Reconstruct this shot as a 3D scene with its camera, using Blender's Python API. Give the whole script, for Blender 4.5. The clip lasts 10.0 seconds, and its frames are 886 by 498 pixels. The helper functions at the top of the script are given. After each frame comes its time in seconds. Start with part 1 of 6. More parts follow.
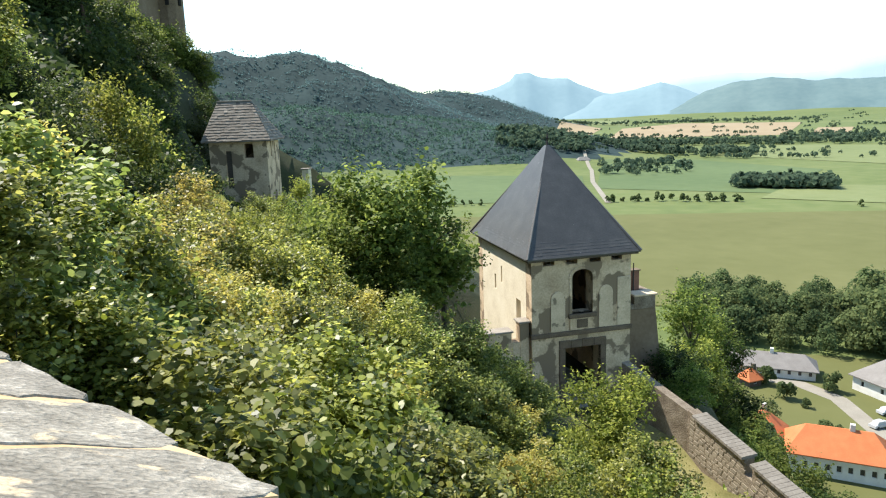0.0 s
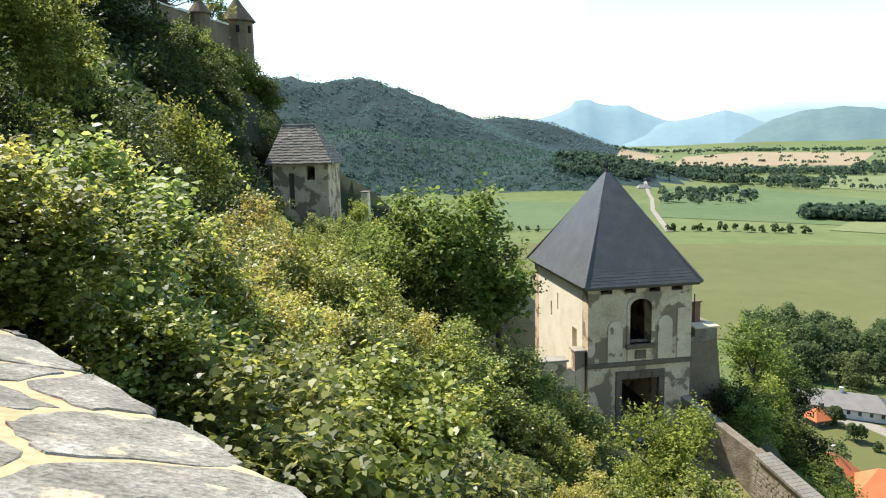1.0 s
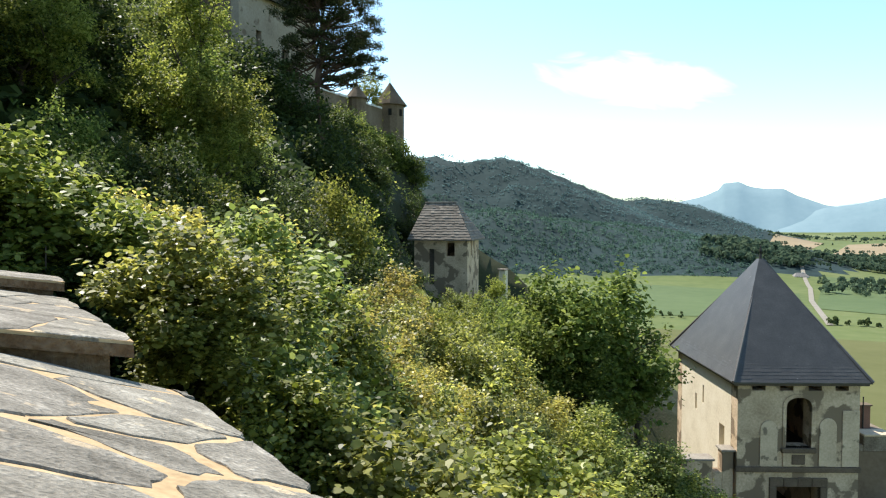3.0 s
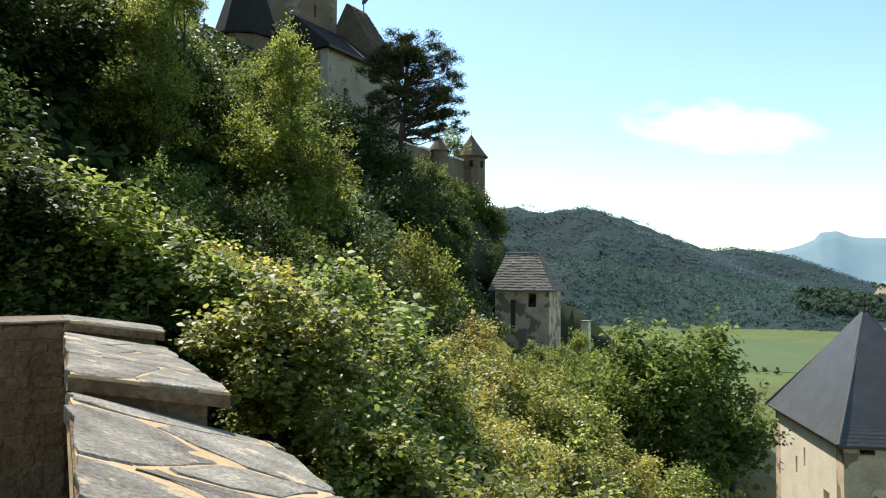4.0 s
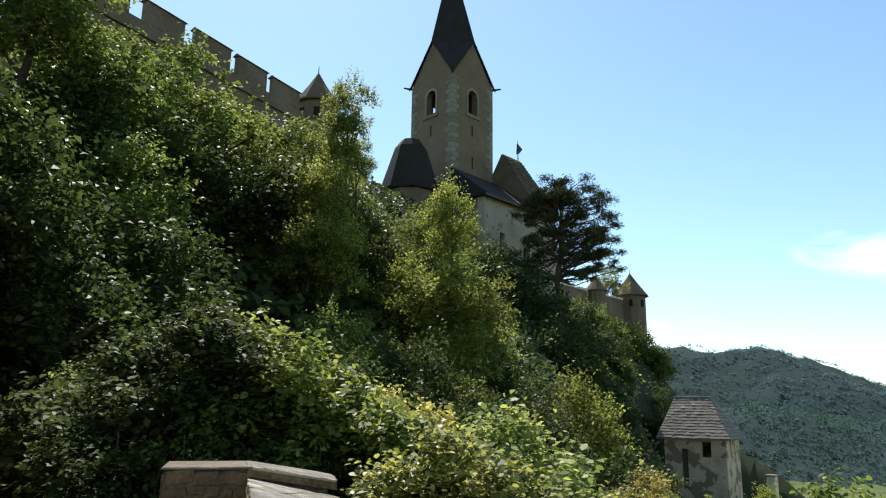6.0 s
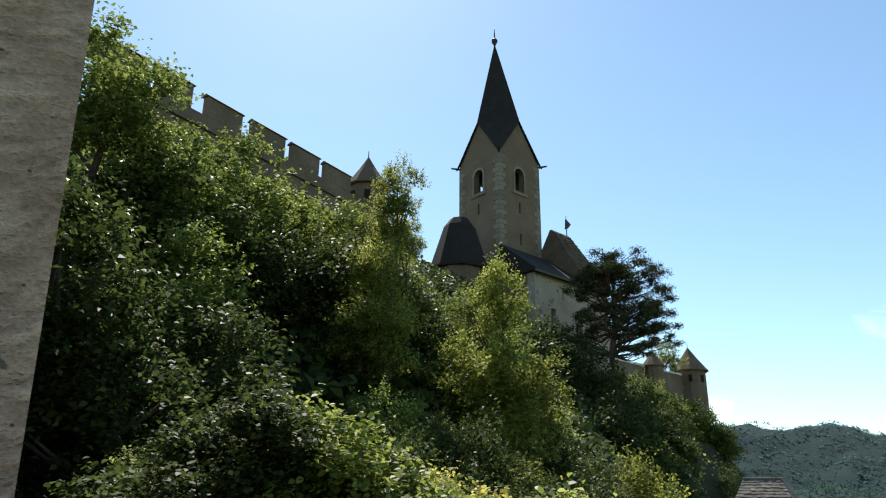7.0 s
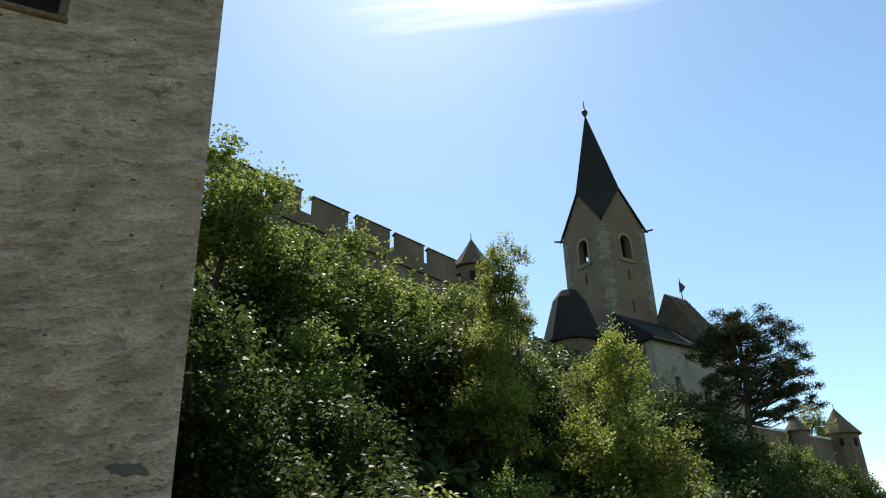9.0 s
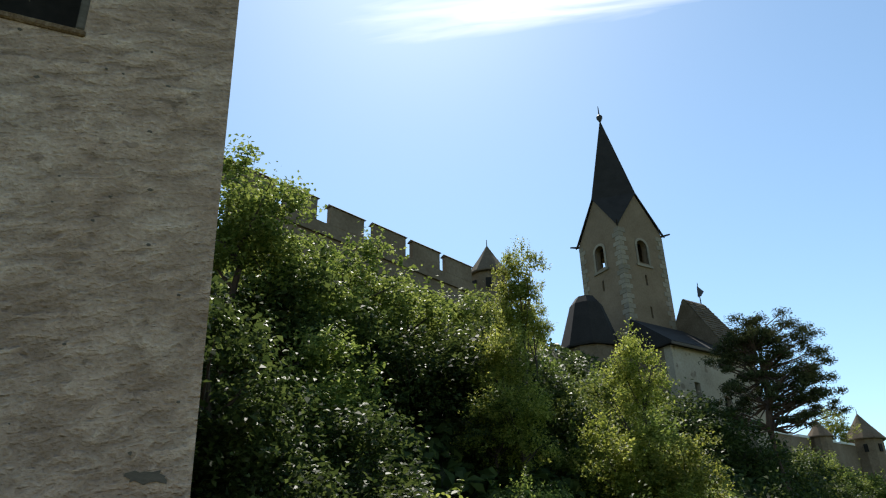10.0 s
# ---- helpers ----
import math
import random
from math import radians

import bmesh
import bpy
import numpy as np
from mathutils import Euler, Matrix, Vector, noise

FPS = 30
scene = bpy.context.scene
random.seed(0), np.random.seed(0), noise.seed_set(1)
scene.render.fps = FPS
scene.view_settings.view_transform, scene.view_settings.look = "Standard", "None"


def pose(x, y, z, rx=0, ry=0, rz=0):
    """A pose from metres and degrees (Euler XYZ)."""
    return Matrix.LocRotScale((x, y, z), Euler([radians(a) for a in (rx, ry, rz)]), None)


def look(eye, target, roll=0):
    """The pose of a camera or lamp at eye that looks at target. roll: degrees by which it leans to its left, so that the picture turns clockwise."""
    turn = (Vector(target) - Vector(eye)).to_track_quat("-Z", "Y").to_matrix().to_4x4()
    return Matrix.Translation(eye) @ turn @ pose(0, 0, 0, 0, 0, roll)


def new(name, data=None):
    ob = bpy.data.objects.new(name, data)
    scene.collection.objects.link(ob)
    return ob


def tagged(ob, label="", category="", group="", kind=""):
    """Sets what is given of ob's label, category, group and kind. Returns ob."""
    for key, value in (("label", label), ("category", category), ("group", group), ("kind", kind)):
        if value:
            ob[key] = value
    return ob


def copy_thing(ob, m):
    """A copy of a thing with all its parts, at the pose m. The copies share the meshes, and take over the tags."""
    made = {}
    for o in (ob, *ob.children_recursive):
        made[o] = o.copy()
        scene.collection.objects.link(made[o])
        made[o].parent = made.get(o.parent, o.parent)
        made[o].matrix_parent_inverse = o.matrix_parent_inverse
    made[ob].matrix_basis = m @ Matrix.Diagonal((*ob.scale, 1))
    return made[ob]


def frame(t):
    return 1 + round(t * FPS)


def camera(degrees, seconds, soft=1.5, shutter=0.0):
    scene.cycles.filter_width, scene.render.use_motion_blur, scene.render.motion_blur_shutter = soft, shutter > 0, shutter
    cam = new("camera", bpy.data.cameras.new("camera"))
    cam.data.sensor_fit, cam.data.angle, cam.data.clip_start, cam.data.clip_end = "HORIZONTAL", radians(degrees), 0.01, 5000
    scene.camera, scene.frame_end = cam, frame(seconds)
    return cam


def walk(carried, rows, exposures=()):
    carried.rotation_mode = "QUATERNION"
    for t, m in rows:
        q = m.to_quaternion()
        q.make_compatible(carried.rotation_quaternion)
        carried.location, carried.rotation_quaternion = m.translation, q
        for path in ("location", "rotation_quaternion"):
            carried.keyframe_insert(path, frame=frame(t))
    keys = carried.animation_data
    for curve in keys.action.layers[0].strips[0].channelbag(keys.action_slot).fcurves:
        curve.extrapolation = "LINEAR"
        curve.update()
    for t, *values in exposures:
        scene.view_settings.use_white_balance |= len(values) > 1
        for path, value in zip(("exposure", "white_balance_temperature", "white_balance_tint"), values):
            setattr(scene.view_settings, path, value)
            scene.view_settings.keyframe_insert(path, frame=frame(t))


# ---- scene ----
cam = camera(63.8, 10.0, soft=1.15)
PATH = [  # seconds, x, y, z, yaw, pitch, roll
    (0.0, -0.000, 0.000, -0.000, 1.40, -10.93, 2.03),
    (0.5, -0.022, 0.019, -0.005, 3.44, -10.03, 1.57),
    (1.0, -0.033, 0.023, -0.001, 6.06, -8.81, 1.37),
    (1.5, -0.051, 0.035, 0.001, 8.67, -7.32, 0.92),
    (2.0, -0.065, 0.040, 0.007, 11.58, -5.79, 0.66),
    (2.5, -0.090, 0.061, 0.007, 14.25, -4.13, 0.21),
    (4.0, -0.134, 0.043, 0.030, 23.65, 1.61, -0.16),
    (4.5, -0.150, 0.034, 0.043, 26.92, 4.13, -0.41),
    (5.0, -0.165, 0.026, 0.057, 30.38, 6.82, -0.75),
    (5.5, -0.172, 0.014, 0.068, 33.55, 9.66, -0.80),
    (7.0, -0.117, -0.088, 0.087, 40.38, 18.98, -0.57),
    (7.5, -0.086, -0.104, 0.083, 42.55, 21.20, -0.29),
    (8.0, -0.075, -0.116, 0.083, 45.15, 22.61, 0.26),
    (8.5, -0.088, -0.114, 0.092, 47.78, 23.75, 0.82),
    (9.0, -0.085, -0.107, 0.101, 50.33, 25.38, 1.15),
    (9.5, -0.078, -0.100, 0.095, 51.40, 26.12, 1.08),
    (10.0, -0.075, -0.094, 0.090, 51.75, 25.99, 1.14),
]

walk(cam, [(t, pose(x, y, z, 90 + pitch, roll, yaw)) for t, x, y, z, yaw, pitch, roll in PATH],
     [(0.0, 1.06), (2.5, 0.88), (4.5, 0.55), (5.5, 0.45), (7.0, 0.35), (10.0, 0.3)])

# ---- light: high summer sun ahead and to the left, clear sky with a few thin clouds ----
SUN_BEARING, SUN_HEIGHT = 54.0, 54.0
world = bpy.data.worlds.new("sky")
scene.world = world
world.use_nodes = True
wn, wl = world.node_tree.nodes, world.node_tree.links
wn.clear()
sky = wn.new("ShaderNodeTexSky")
sky.sky_type, sky.sun_disc = "NISHITA", False
sky.sun_elevation, sky.sun_rotation = radians(SUN_HEIGHT), radians(-SUN_BEARING)
sky.air_density, sky.dust_density, sky.ozone_density = 1.0, 0.28, 2.0
wbg, wout = wn.new("ShaderNodeBackground"), wn.new("ShaderNodeOutputWorld")
wbg.inputs[1].default_value = 0.15
# thin clouds: a streak over the valley, a veil high up, a small heap on the horizon
wg = wn.new("ShaderNodeTexCoord")


def cloud(colour, bearing, elevation, along, across, tilt, amount, seed):
    """Lays a ragged cloud over the sky round a direction; along and across are its half sizes in degrees."""
    mp, gr, nz, rp, mx = (wn.new(k) for k in ("ShaderNodeMapping", "ShaderNodeTexGradient", "ShaderNodeTexNoise", "ShaderNodeValToRGB", "ShaderNodeMixRGB"))
    a, e = radians(bearing), radians(elevation)
    way = Vector((-math.sin(a) * math.cos(e), math.cos(a) * math.cos(e), math.sin(e)))
    turn = way.to_track_quat("Y", "Z").to_matrix().to_4x4() @ Matrix.Rotation(radians(tilt), 4, "Y")
    mp.vector_type = "TEXTURE"
    mp.inputs["Location"].default_value = way
    mp.inputs["Rotation"].default_value = turn.to_euler()
    mp.inputs["Scale"].default_value = (radians(along), 0.5, radians(across))
    wl.new(wg.outputs["Generated"], mp.inputs[0])
    gr.gradient_type = "SPHERICAL"
    nz.inputs["Scale"].default_value, nz.inputs["Detail"].default_value = 2.6, 9
    nz.inputs["Distortion"].default_value = 0.7
    shift = wn.new("ShaderNodeVectorMath")
    shift.operation = "ADD"
    shift.inputs[1].default_value = (seed * 3.1, seed * 1.7, seed)
    wl.new(mp.outputs[0], shift.inputs[0])
    wl.new(shift.outputs[0], nz.inputs["Vector"])
    wl.new(mp.outputs[0], gr.inputs[0])
    ml = wn.new("ShaderNodeMath")
    ml.operation = "MULTIPLY"
    wl.new(gr.outputs["Fac"], ml.inputs[0])
    wl.new(nz.outputs["Fac"], ml.inputs[1])
    rp.color_ramp.elements[0].position, rp.color_ramp.elements[1].position = 0.16, 0.48
    rp.color_ramp.elements[1].color = (amount, amount, amount, 1)
    wl.new(ml.outputs[0], rp.inputs[0])
    mx.inputs[2].default_value = (7.5, 7.7, 8.0, 1)
    wl.new(rp.outputs[0], mx.inputs[0])
    wl.new(colour, mx.inputs[1])
    return mx.outputs[0]


tint = wn.new("ShaderNodeMixRGB")
tint.blend_type = "MULTIPLY"
tint.inputs[0].default_value = 1.0
tint.inputs[2].default_value = (0.96, 1.05, 0.99, 1)
wl.new(sky.outputs[0], tint.inputs[1])
heaven = cloud(tint.outputs[0], 2.4, 10.6, 10.5, 3.0, 9, 0.95, 1)
heaven = cloud(heaven, 40.0, 44.5, 24.0, 3.2, 2, 0.75, 2)
heaven = cloud(heaven, 19.6, 6.0, 1.7, 2.0, 0, 0.8, 3)
wl.new(heaven, wbg.inputs[0])
wl.new(wbg.outputs[0], wout.inputs[0])
sun_data = bpy.data.lights.new("sun", "SUN")
sun_data.energy, sun_data.angle, sun_data.color = 5.0, radians(0.53), (1.0, 0.95, 0.86)
sun = new("sun", sun_data)
_a, _e = radians(SUN_BEARING), radians(SUN_HEIGHT)
sun.matrix_world = look((-math.sin(_a) * math.cos(_e) * 300, math.cos(_a) * math.cos(_e) * 300, math.sin(_e) * 300), (0, 0, 0))


# ---- materials ----
def mat(name, colors, scale=4.0, fine=30.0, rough=0.85, bump=0.3, depth=0.02, stretch=(1, 1, 1), per=None, spots=None, metallic=0.0, contrast=(0.3, 0.7)):
    """A surface with two scales of variation: colors is a ramp of two to four tones; per adds a change from piece to piece;
    spots = (colour, scale, amount) lays patches of another colour over it."""
    m = bpy.data.materials.new(name)
    m.use_nodes = True
    n, l = m.node_tree.nodes, m.node_tree.links
    b = n["Principled BSDF"]
    b.inputs["Roughness"].default_value = rough
    b.inputs["Metallic"].default_value = metallic
    b.inputs["Specular IOR Level"].default_value = 0.18 if rough > 0.7 else 0.5
    co, mp = n.new("ShaderNodeTexCoord"), n.new("ShaderNodeMapping")
    geo = n.new("ShaderNodeNewGeometry")
    mp.inputs["Scale"].default_value = stretch
    l.new(geo.outputs["Position"], mp.inputs[0])
    big, small = n.new("ShaderNodeTexNoise"), n.new("ShaderNodeTexNoise")
    big.inputs["Scale"].default_value, big.inputs["Detail"].default_value = scale, 6
    small.inputs["Scale"].default_value, small.inputs["Detail"].default_value = fine, 5
    for t in (big, small):
        l.new(mp.outputs[0], t.inputs["Vector"])
    mix = n.new("ShaderNodeMath")
    mix.operation = "MULTIPLY_ADD"
    mix.inputs[1].default_value = 0.45
    l.new(small.outputs["Fac"], mix.inputs[0])
    half = n.new("ShaderNodeMath")
    half.operation = "MULTIPLY"
    half.inputs[1].default_value = 0.55
    l.new(big.outputs["Fac"], half.inputs[0])
    l.new(half.outputs[0], mix.inputs[2])
    ramp = n.new("ShaderNodeValToRGB")
    l.new(mix.outputs[0], ramp.inputs[0])
    els = ramp.color_ramp.elements
    lo, hi = contrast
    for i, c in enumerate(colors):
        at = lo + (hi - lo) * i / (len(colors) - 1)
        e = els[i] if i < 2 else els.new(at)
        e.position, e.color = at, (*c, 1)
    colour = ramp.outputs[0]
    if spots:
        sc, ss, sa = spots
        v = n.new("ShaderNodeTexNoise")
        v.inputs["Scale"].default_value, v.inputs["Detail"].default_value = ss, 7
        l.new(mp.outputs[0], v.inputs["Vector"])
        r = n.new("ShaderNodeValToRGB")
        r.color_ramp.elements[0].position, r.color_ramp.elements[1].position = 1 - sa, min(1.0, 1.04 - sa)
        l.new(v.outputs["Fac"], r.inputs[0])
        mx = n.new("ShaderNodeMixRGB")
        mx.inputs[2].default_value = (*sc, 1)
        l.new(r.outputs[0], mx.inputs[0])
        l.new(colour, mx.inputs[1])
        colour = mx.outputs[0]
    if per:
        src = n.new("ShaderNodeObjectInfo").outputs["Random"] if per[0] == "object" else geo.outputs["Random Per Island"]
        hs = n.new("ShaderNodeHueSaturation")
        for socket, (a0, a1) in zip(("Hue", "Value"), per[1:]):
            mr = n.new("ShaderNodeMapRange")
            mr.inputs["To Min"].default_value, mr.inputs["To Max"].default_value = a0, a1
            l.new(src, mr.inputs[0])
            l.new(mr.outputs[0], hs.inputs[socket])
        l.new(colour, hs.inputs["Color"])
        colour = hs.outputs[0]
    l.new(colour, b.inputs["Base Color"])
    if bump:
        bp = n.new("ShaderNodeBump")
        bp.inputs["Strength"].default_value, bp.inputs["Distance"].default_value = bump, depth
        l.new(mix.outputs[0], bp.inputs["Height"])
        l.new(bp.outputs[0], b.inputs["Normal"])
    return m


def leaf_mat(name, dark, light, glow=0.35, object_value=(0.75, 1.25), hue=(0.492, 0.508), rough=0.5, gloss=0.12):
    """Leaves: every leaf has its own tone, every tree its own, and light shines through."""
    m = bpy.data.materials.new(name)
    m.use_nodes = True
    n, l = m.node_tree.nodes, m.node_tree.links
    b = n["Principled BSDF"]
    b.inputs["Roughness"].default_value = rough
    geo, info = n.new("ShaderNodeNewGeometry"), n.new("ShaderNodeObjectInfo")
    b.inputs["Specular IOR Level"].default_value = gloss
    ramp = n.new("ShaderNodeValToRGB")
    ramp.color_ramp.elements[0].color, ramp.color_ramp.elements[1].color = (*dark, 1), (*light, 1)
    ramp.color_ramp.elements[0].position = 0.2
    l.new(geo.outputs["Random Per Island"], ramp.inputs[0])
    hs = n.new("ShaderNodeHueSaturation")
    for socket, (a0, a1) in (("Hue", hue), ("Value", object_value)):
        mr = n.new("ShaderNodeMapRange")
        mr.inputs["To Min"].default_value, mr.inputs["To Max"].default_value = a0, a1
        l.new(info.outputs["Random"], mr.inputs[0])
        l.new(mr.outputs[0], hs.inputs[socket])
    l.new(ramp.outputs[0], hs.inputs["Color"])
    l.new(hs.outputs[0], b.inputs["Base Color"])
    tr, mx = n.new("ShaderNodeBsdfTranslucent"), n.new("ShaderNodeMixShader")
    br = n.new("ShaderNodeHueSaturation")
    br.inputs["Value"].default_value, br.inputs["Hue"].default_value, br.inputs["Saturation"].default_value = 1.7, 0.488, 1.02
    l.new(hs.outputs[0], br.inputs["Color"])
    l.new(br.outputs[0], tr.inputs[0])
    mx.inputs[0].default_value = glow
    l.new(b.outputs[0], mx.inputs[1])
    l.new(tr.outputs[0], mx.inputs[2])
    if rough > 0.95:
        b.inputs["Specular IOR Level"].default_value = 0.05
    l.new(mx.outputs[0], n["Material Output"].inputs[0])
    return m


def far_haze_mat(name, low, high, glow):
    """Distant ranges: haze is painted in, as bluish tones and as an added glow."""
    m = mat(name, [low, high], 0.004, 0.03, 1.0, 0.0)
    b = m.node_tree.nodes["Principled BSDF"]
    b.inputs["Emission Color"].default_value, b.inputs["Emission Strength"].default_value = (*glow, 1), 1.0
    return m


# distance haze is put into this hill colour as a blue tint
M_HILL = mat("hazed_forest_hill", [(0.014, 0.028, 0.027), (0.02, 0.037, 0.036), (0.028, 0.048, 0.046)], 0.015, 0.11, 1.0, 0.0, contrast=(0.38, 0.62))
M_GRASS = mat("meadow", [(0.11, 0.11, 0.035), (0.2, 0.18, 0.07), (0.28, 0.24, 0.115)], 0.6, 12, 0.95, 0.5, 0.05)
M_SLOPE = mat("wooded_ground", [(0.018, 0.022, 0.010), (0.035, 0.04, 0.016), (0.06, 0.05, 0.03)], 0.5, 6, 0.95, 0.6, 0.15)
M_PLAIN = mat("plain_grass", [(0.07, 0.098, 0.03), (0.105, 0.13, 0.042), (0.14, 0.155, 0.06)], 0.006, 0.08, 0.95, 0.0)
M_PLASTER = mat("old_plaster", [(0.36, 0.262, 0.168), (0.53, 0.405, 0.27), (0.72, 0.565, 0.40)], 0.9, 9, 0.9, 0.5, 0.03, spots=((0.23, 0.172, 0.115), 0.8, 0.485))
M_PALEPLASTER = mat("pale_plaster", [(0.44, 0.335, 0.225), (0.58, 0.455, 0.315), (0.70, 0.56, 0.40)], 1.2, 9, 0.9, 0.4, 0.02, spots=((0.24, 0.19, 0.135), 1.3, 0.40))
# cream plaster, lightened so that sunlit walls carry the sun in their colour
M_YPLASTER = mat("sun_lightened_plaster", [(0.55, 0.47, 0.34), (0.68, 0.6, 0.45), (0.75, 0.68, 0.54)], 0.7, 9, 0.9, 0.3, 0.02)
M_GREYWALL = mat("grey_render", [(0.275, 0.18, 0.122), (0.40, 0.275, 0.195), (0.56, 0.415, 0.31)], 1.4, 20, 0.95, 1.0, 0.12, (1, 1, 1.5), spots=((0.27, 0.185, 0.132), 3.2, 0.36))
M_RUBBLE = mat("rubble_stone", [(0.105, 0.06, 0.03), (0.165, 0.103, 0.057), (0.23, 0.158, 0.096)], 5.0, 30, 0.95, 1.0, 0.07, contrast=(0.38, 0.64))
M_CASTLE = mat("castle_wall", [(0.11, 0.078, 0.05), (0.165, 0.122, 0.082), (0.23, 0.176, 0.122)], 0.5, 5, 0.95, 0.5, 0.04)
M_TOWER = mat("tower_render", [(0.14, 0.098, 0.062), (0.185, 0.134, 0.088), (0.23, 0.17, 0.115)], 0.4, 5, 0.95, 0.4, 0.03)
M_NAVE = mat("pale_render", [(0.26, 0.21, 0.15), (0.36, 0.30, 0.22), (0.44, 0.375, 0.285)], 0.5, 6, 0.95, 0.4, 0.03, spots=((0.22, 0.17, 0.12), 0.7, 0.40))
M_QUOIN = mat("quoin_stone", [(0.185, 0.152, 0.112), (0.27, 0.23, 0.175)], 1.5, 9, 0.9, 0.4, 0.02, per=("object", (0.5, 0.5), (0.8, 1.15)))
M_SLATE = mat("slate", [(0.044, 0.041, 0.037), (0.062, 0.058, 0.052), (0.088, 0.083, 0.075)], 1.2, 12, 0.44, 0.25, 0.01, per=("island", (0.5, 0.5), (0.82, 1.2)), spots=((0.22, 0.21, 0.19), 4.0, 0.27))
M_SHINGLE = mat("weathered_shingle", [(0.14, 0.122, 0.098), (0.205, 0.18, 0.148), (0.27, 0.242, 0.204)], 1.2, 9, 0.85, 0.4, 0.02, (1, 1, 1), per=("island", (0.5, 0.5), (0.7, 1.3)))
M_DARKROOF = mat("dark_shingle", [(0.018, 0.015, 0.013), (0.034, 0.029, 0.025)], 1.0, 8, 0.9, 0.3, 0.02)
M_BROWNROOF = mat("brown_shingle", [(0.085, 0.06, 0.038), (0.17, 0.128, 0.085)], 1.0, 8, 0.95, 0.4, 0.03)
# near-black colour that paints the shade inside openings
M_DARK = mat("painted_inside_shade", [(0.012, 0.011, 0.01), (0.03, 0.026, 0.022)], 2, 10, 0.95, 0.0)
M_WOOD = mat("old_wood", [(0.07, 0.055, 0.04), (0.14, 0.115, 0.09)], 3, 30, 0.85, 0.4, 0.01, (1, 1, 6))
M_FRAME = mat("stone_frame", [(0.095, 0.068, 0.046), (0.185, 0.14, 0.098)], 2, 14, 0.9, 0.4, 0.02)
M_COPING = mat("schist_slab", [(0.09, 0.081, 0.066), (0.185, 0.168, 0.138), (0.295, 0.27, 0.226), (0.53, 0.485, 0.41)], 5.0, 55, 0.92, 1.0, 0.03, (1.0, 1.5, 1.0), per=("object", (0.495, 0.505), (0.8, 1.15)), spots=((0.50, 0.40, 0.27), 6.0, 0.375))
M_MORTAR = mat("lime_mortar", [(0.35, 0.24, 0.13), (0.45, 0.32, 0.18), (0.54, 0.40, 0.24)], 5, 40, 0.95, 0.7, 0.012)
M_LOWRUBBLE = mat("field_rubble", [(0.13, 0.10, 0.072), (0.205, 0.165, 0.122), (0.30, 0.25, 0.19)], 1.6, 14, 0.95, 1.0, 0.06, contrast=(0.36, 0.66))
M_REDBROWN = mat("faded_brick", [(0.17, 0.085, 0.06), (0.26, 0.14, 0.10)], 2.0, 20, 0.9, 0.4, 0.02)
M_STONE = mat("wall_stone", [(0.11, 0.062, 0.031), (0.17, 0.102, 0.055), (0.24, 0.155, 0.09)], 9, 40, 0.95, 1.0, 0.05, per=("object", (0.495, 0.505), (0.9, 1.08)))
M_BARK = mat("bark", [(0.04, 0.032, 0.025), (0.10, 0.08, 0.06)], 4, 20, 0.95, 0.7, 0.02, (1, 1, 0.3))
M_PINEBARK = mat("pine_bark", [(0.06, 0.04, 0.03), (0.13, 0.085, 0.06)], 3, 16, 0.95, 0.7, 0.02, (1, 1, 0.3))
M_ROAD = mat("gravel_road", [(0.19, 0.17, 0.135), (0.27, 0.245, 0.2)], 0.3, 4, 0.95, 0.1, 0.02)
M_CROP = mat("ripe_crop", [(0.225, 0.17, 0.10), (0.285, 0.222, 0.135)], 0.008, 0.1, 0.95, 0.0)
M_PALE = mat("pale_field", [(0.115, 0.14, 0.052), (0.16, 0.178, 0.075)], 0.006, 0.1, 0.95, 0.0)
# blue is raised in the next two field greens to stand for haze
M_MAIZE = mat("green_field", [(0.068, 0.10, 0.038), (0.102, 0.135, 0.055)], 0.006, 0.1, 0.95, 0.0)
M_OLIVE = mat("mown_field", [(0.086, 0.09, 0.028), (0.12, 0.12, 0.044)], 0.01, 0.1, 0.95, 0.0)
M_REDTILE = mat("orange_tile", [(0.42, 0.12, 0.045), (0.56, 0.18, 0.07)], 0.6, 8, 0.8, 0.3, 0.03)
M_GREYTILE = mat("grey_tile", [(0.16, 0.145, 0.13), (0.24, 0.22, 0.2)], 0.6, 8, 0.85, 0.3, 0.03)
M_WHITE = mat("white_wall", [(0.55, 0.53, 0.48), (0.72, 0.7, 0.65)], 0.8, 8, 0.9, 0.1, 0.01)
M_GLASS = mat("window_glass", [(0.02, 0.022, 0.025), (0.04, 0.042, 0.045)], 1, 5, 0.15, 0.0)
M_IRON = mat("iron", [(0.03, 0.03, 0.03), (0.06, 0.05, 0.045)], 5, 30, 0.6, 0.1, 0.005, metallic=0.6)
M_CAR = mat("car_paint", [(0.4, 0.4, 0.4), (0.46, 0.46, 0.46)], 1, 5, 0.3, 0.0)
L_BUSH = leaf_mat("hazel_leaves", (0.078, 0.098, 0.014), (0.38, 0.385, 0.095), 0.52, rough=0.43, gloss=0.42)
L_YELLOW = leaf_mat("yellowing_leaves", (0.21, 0.19, 0.035), (0.46, 0.42, 0.11), 0.52, rough=0.44, gloss=0.4)
# yellow-green leaf copy, brightened to put sunlight into the colour
L_SUNLIT = leaf_mat("sun_toned_leaves", (0.09, 0.117, 0.019), (0.28, 0.30, 0.068), 0.52)
L_TREE = leaf_mat("broad_leaves", (0.066, 0.098, 0.018), (0.20, 0.24, 0.06), 0.48, gloss=0.1)
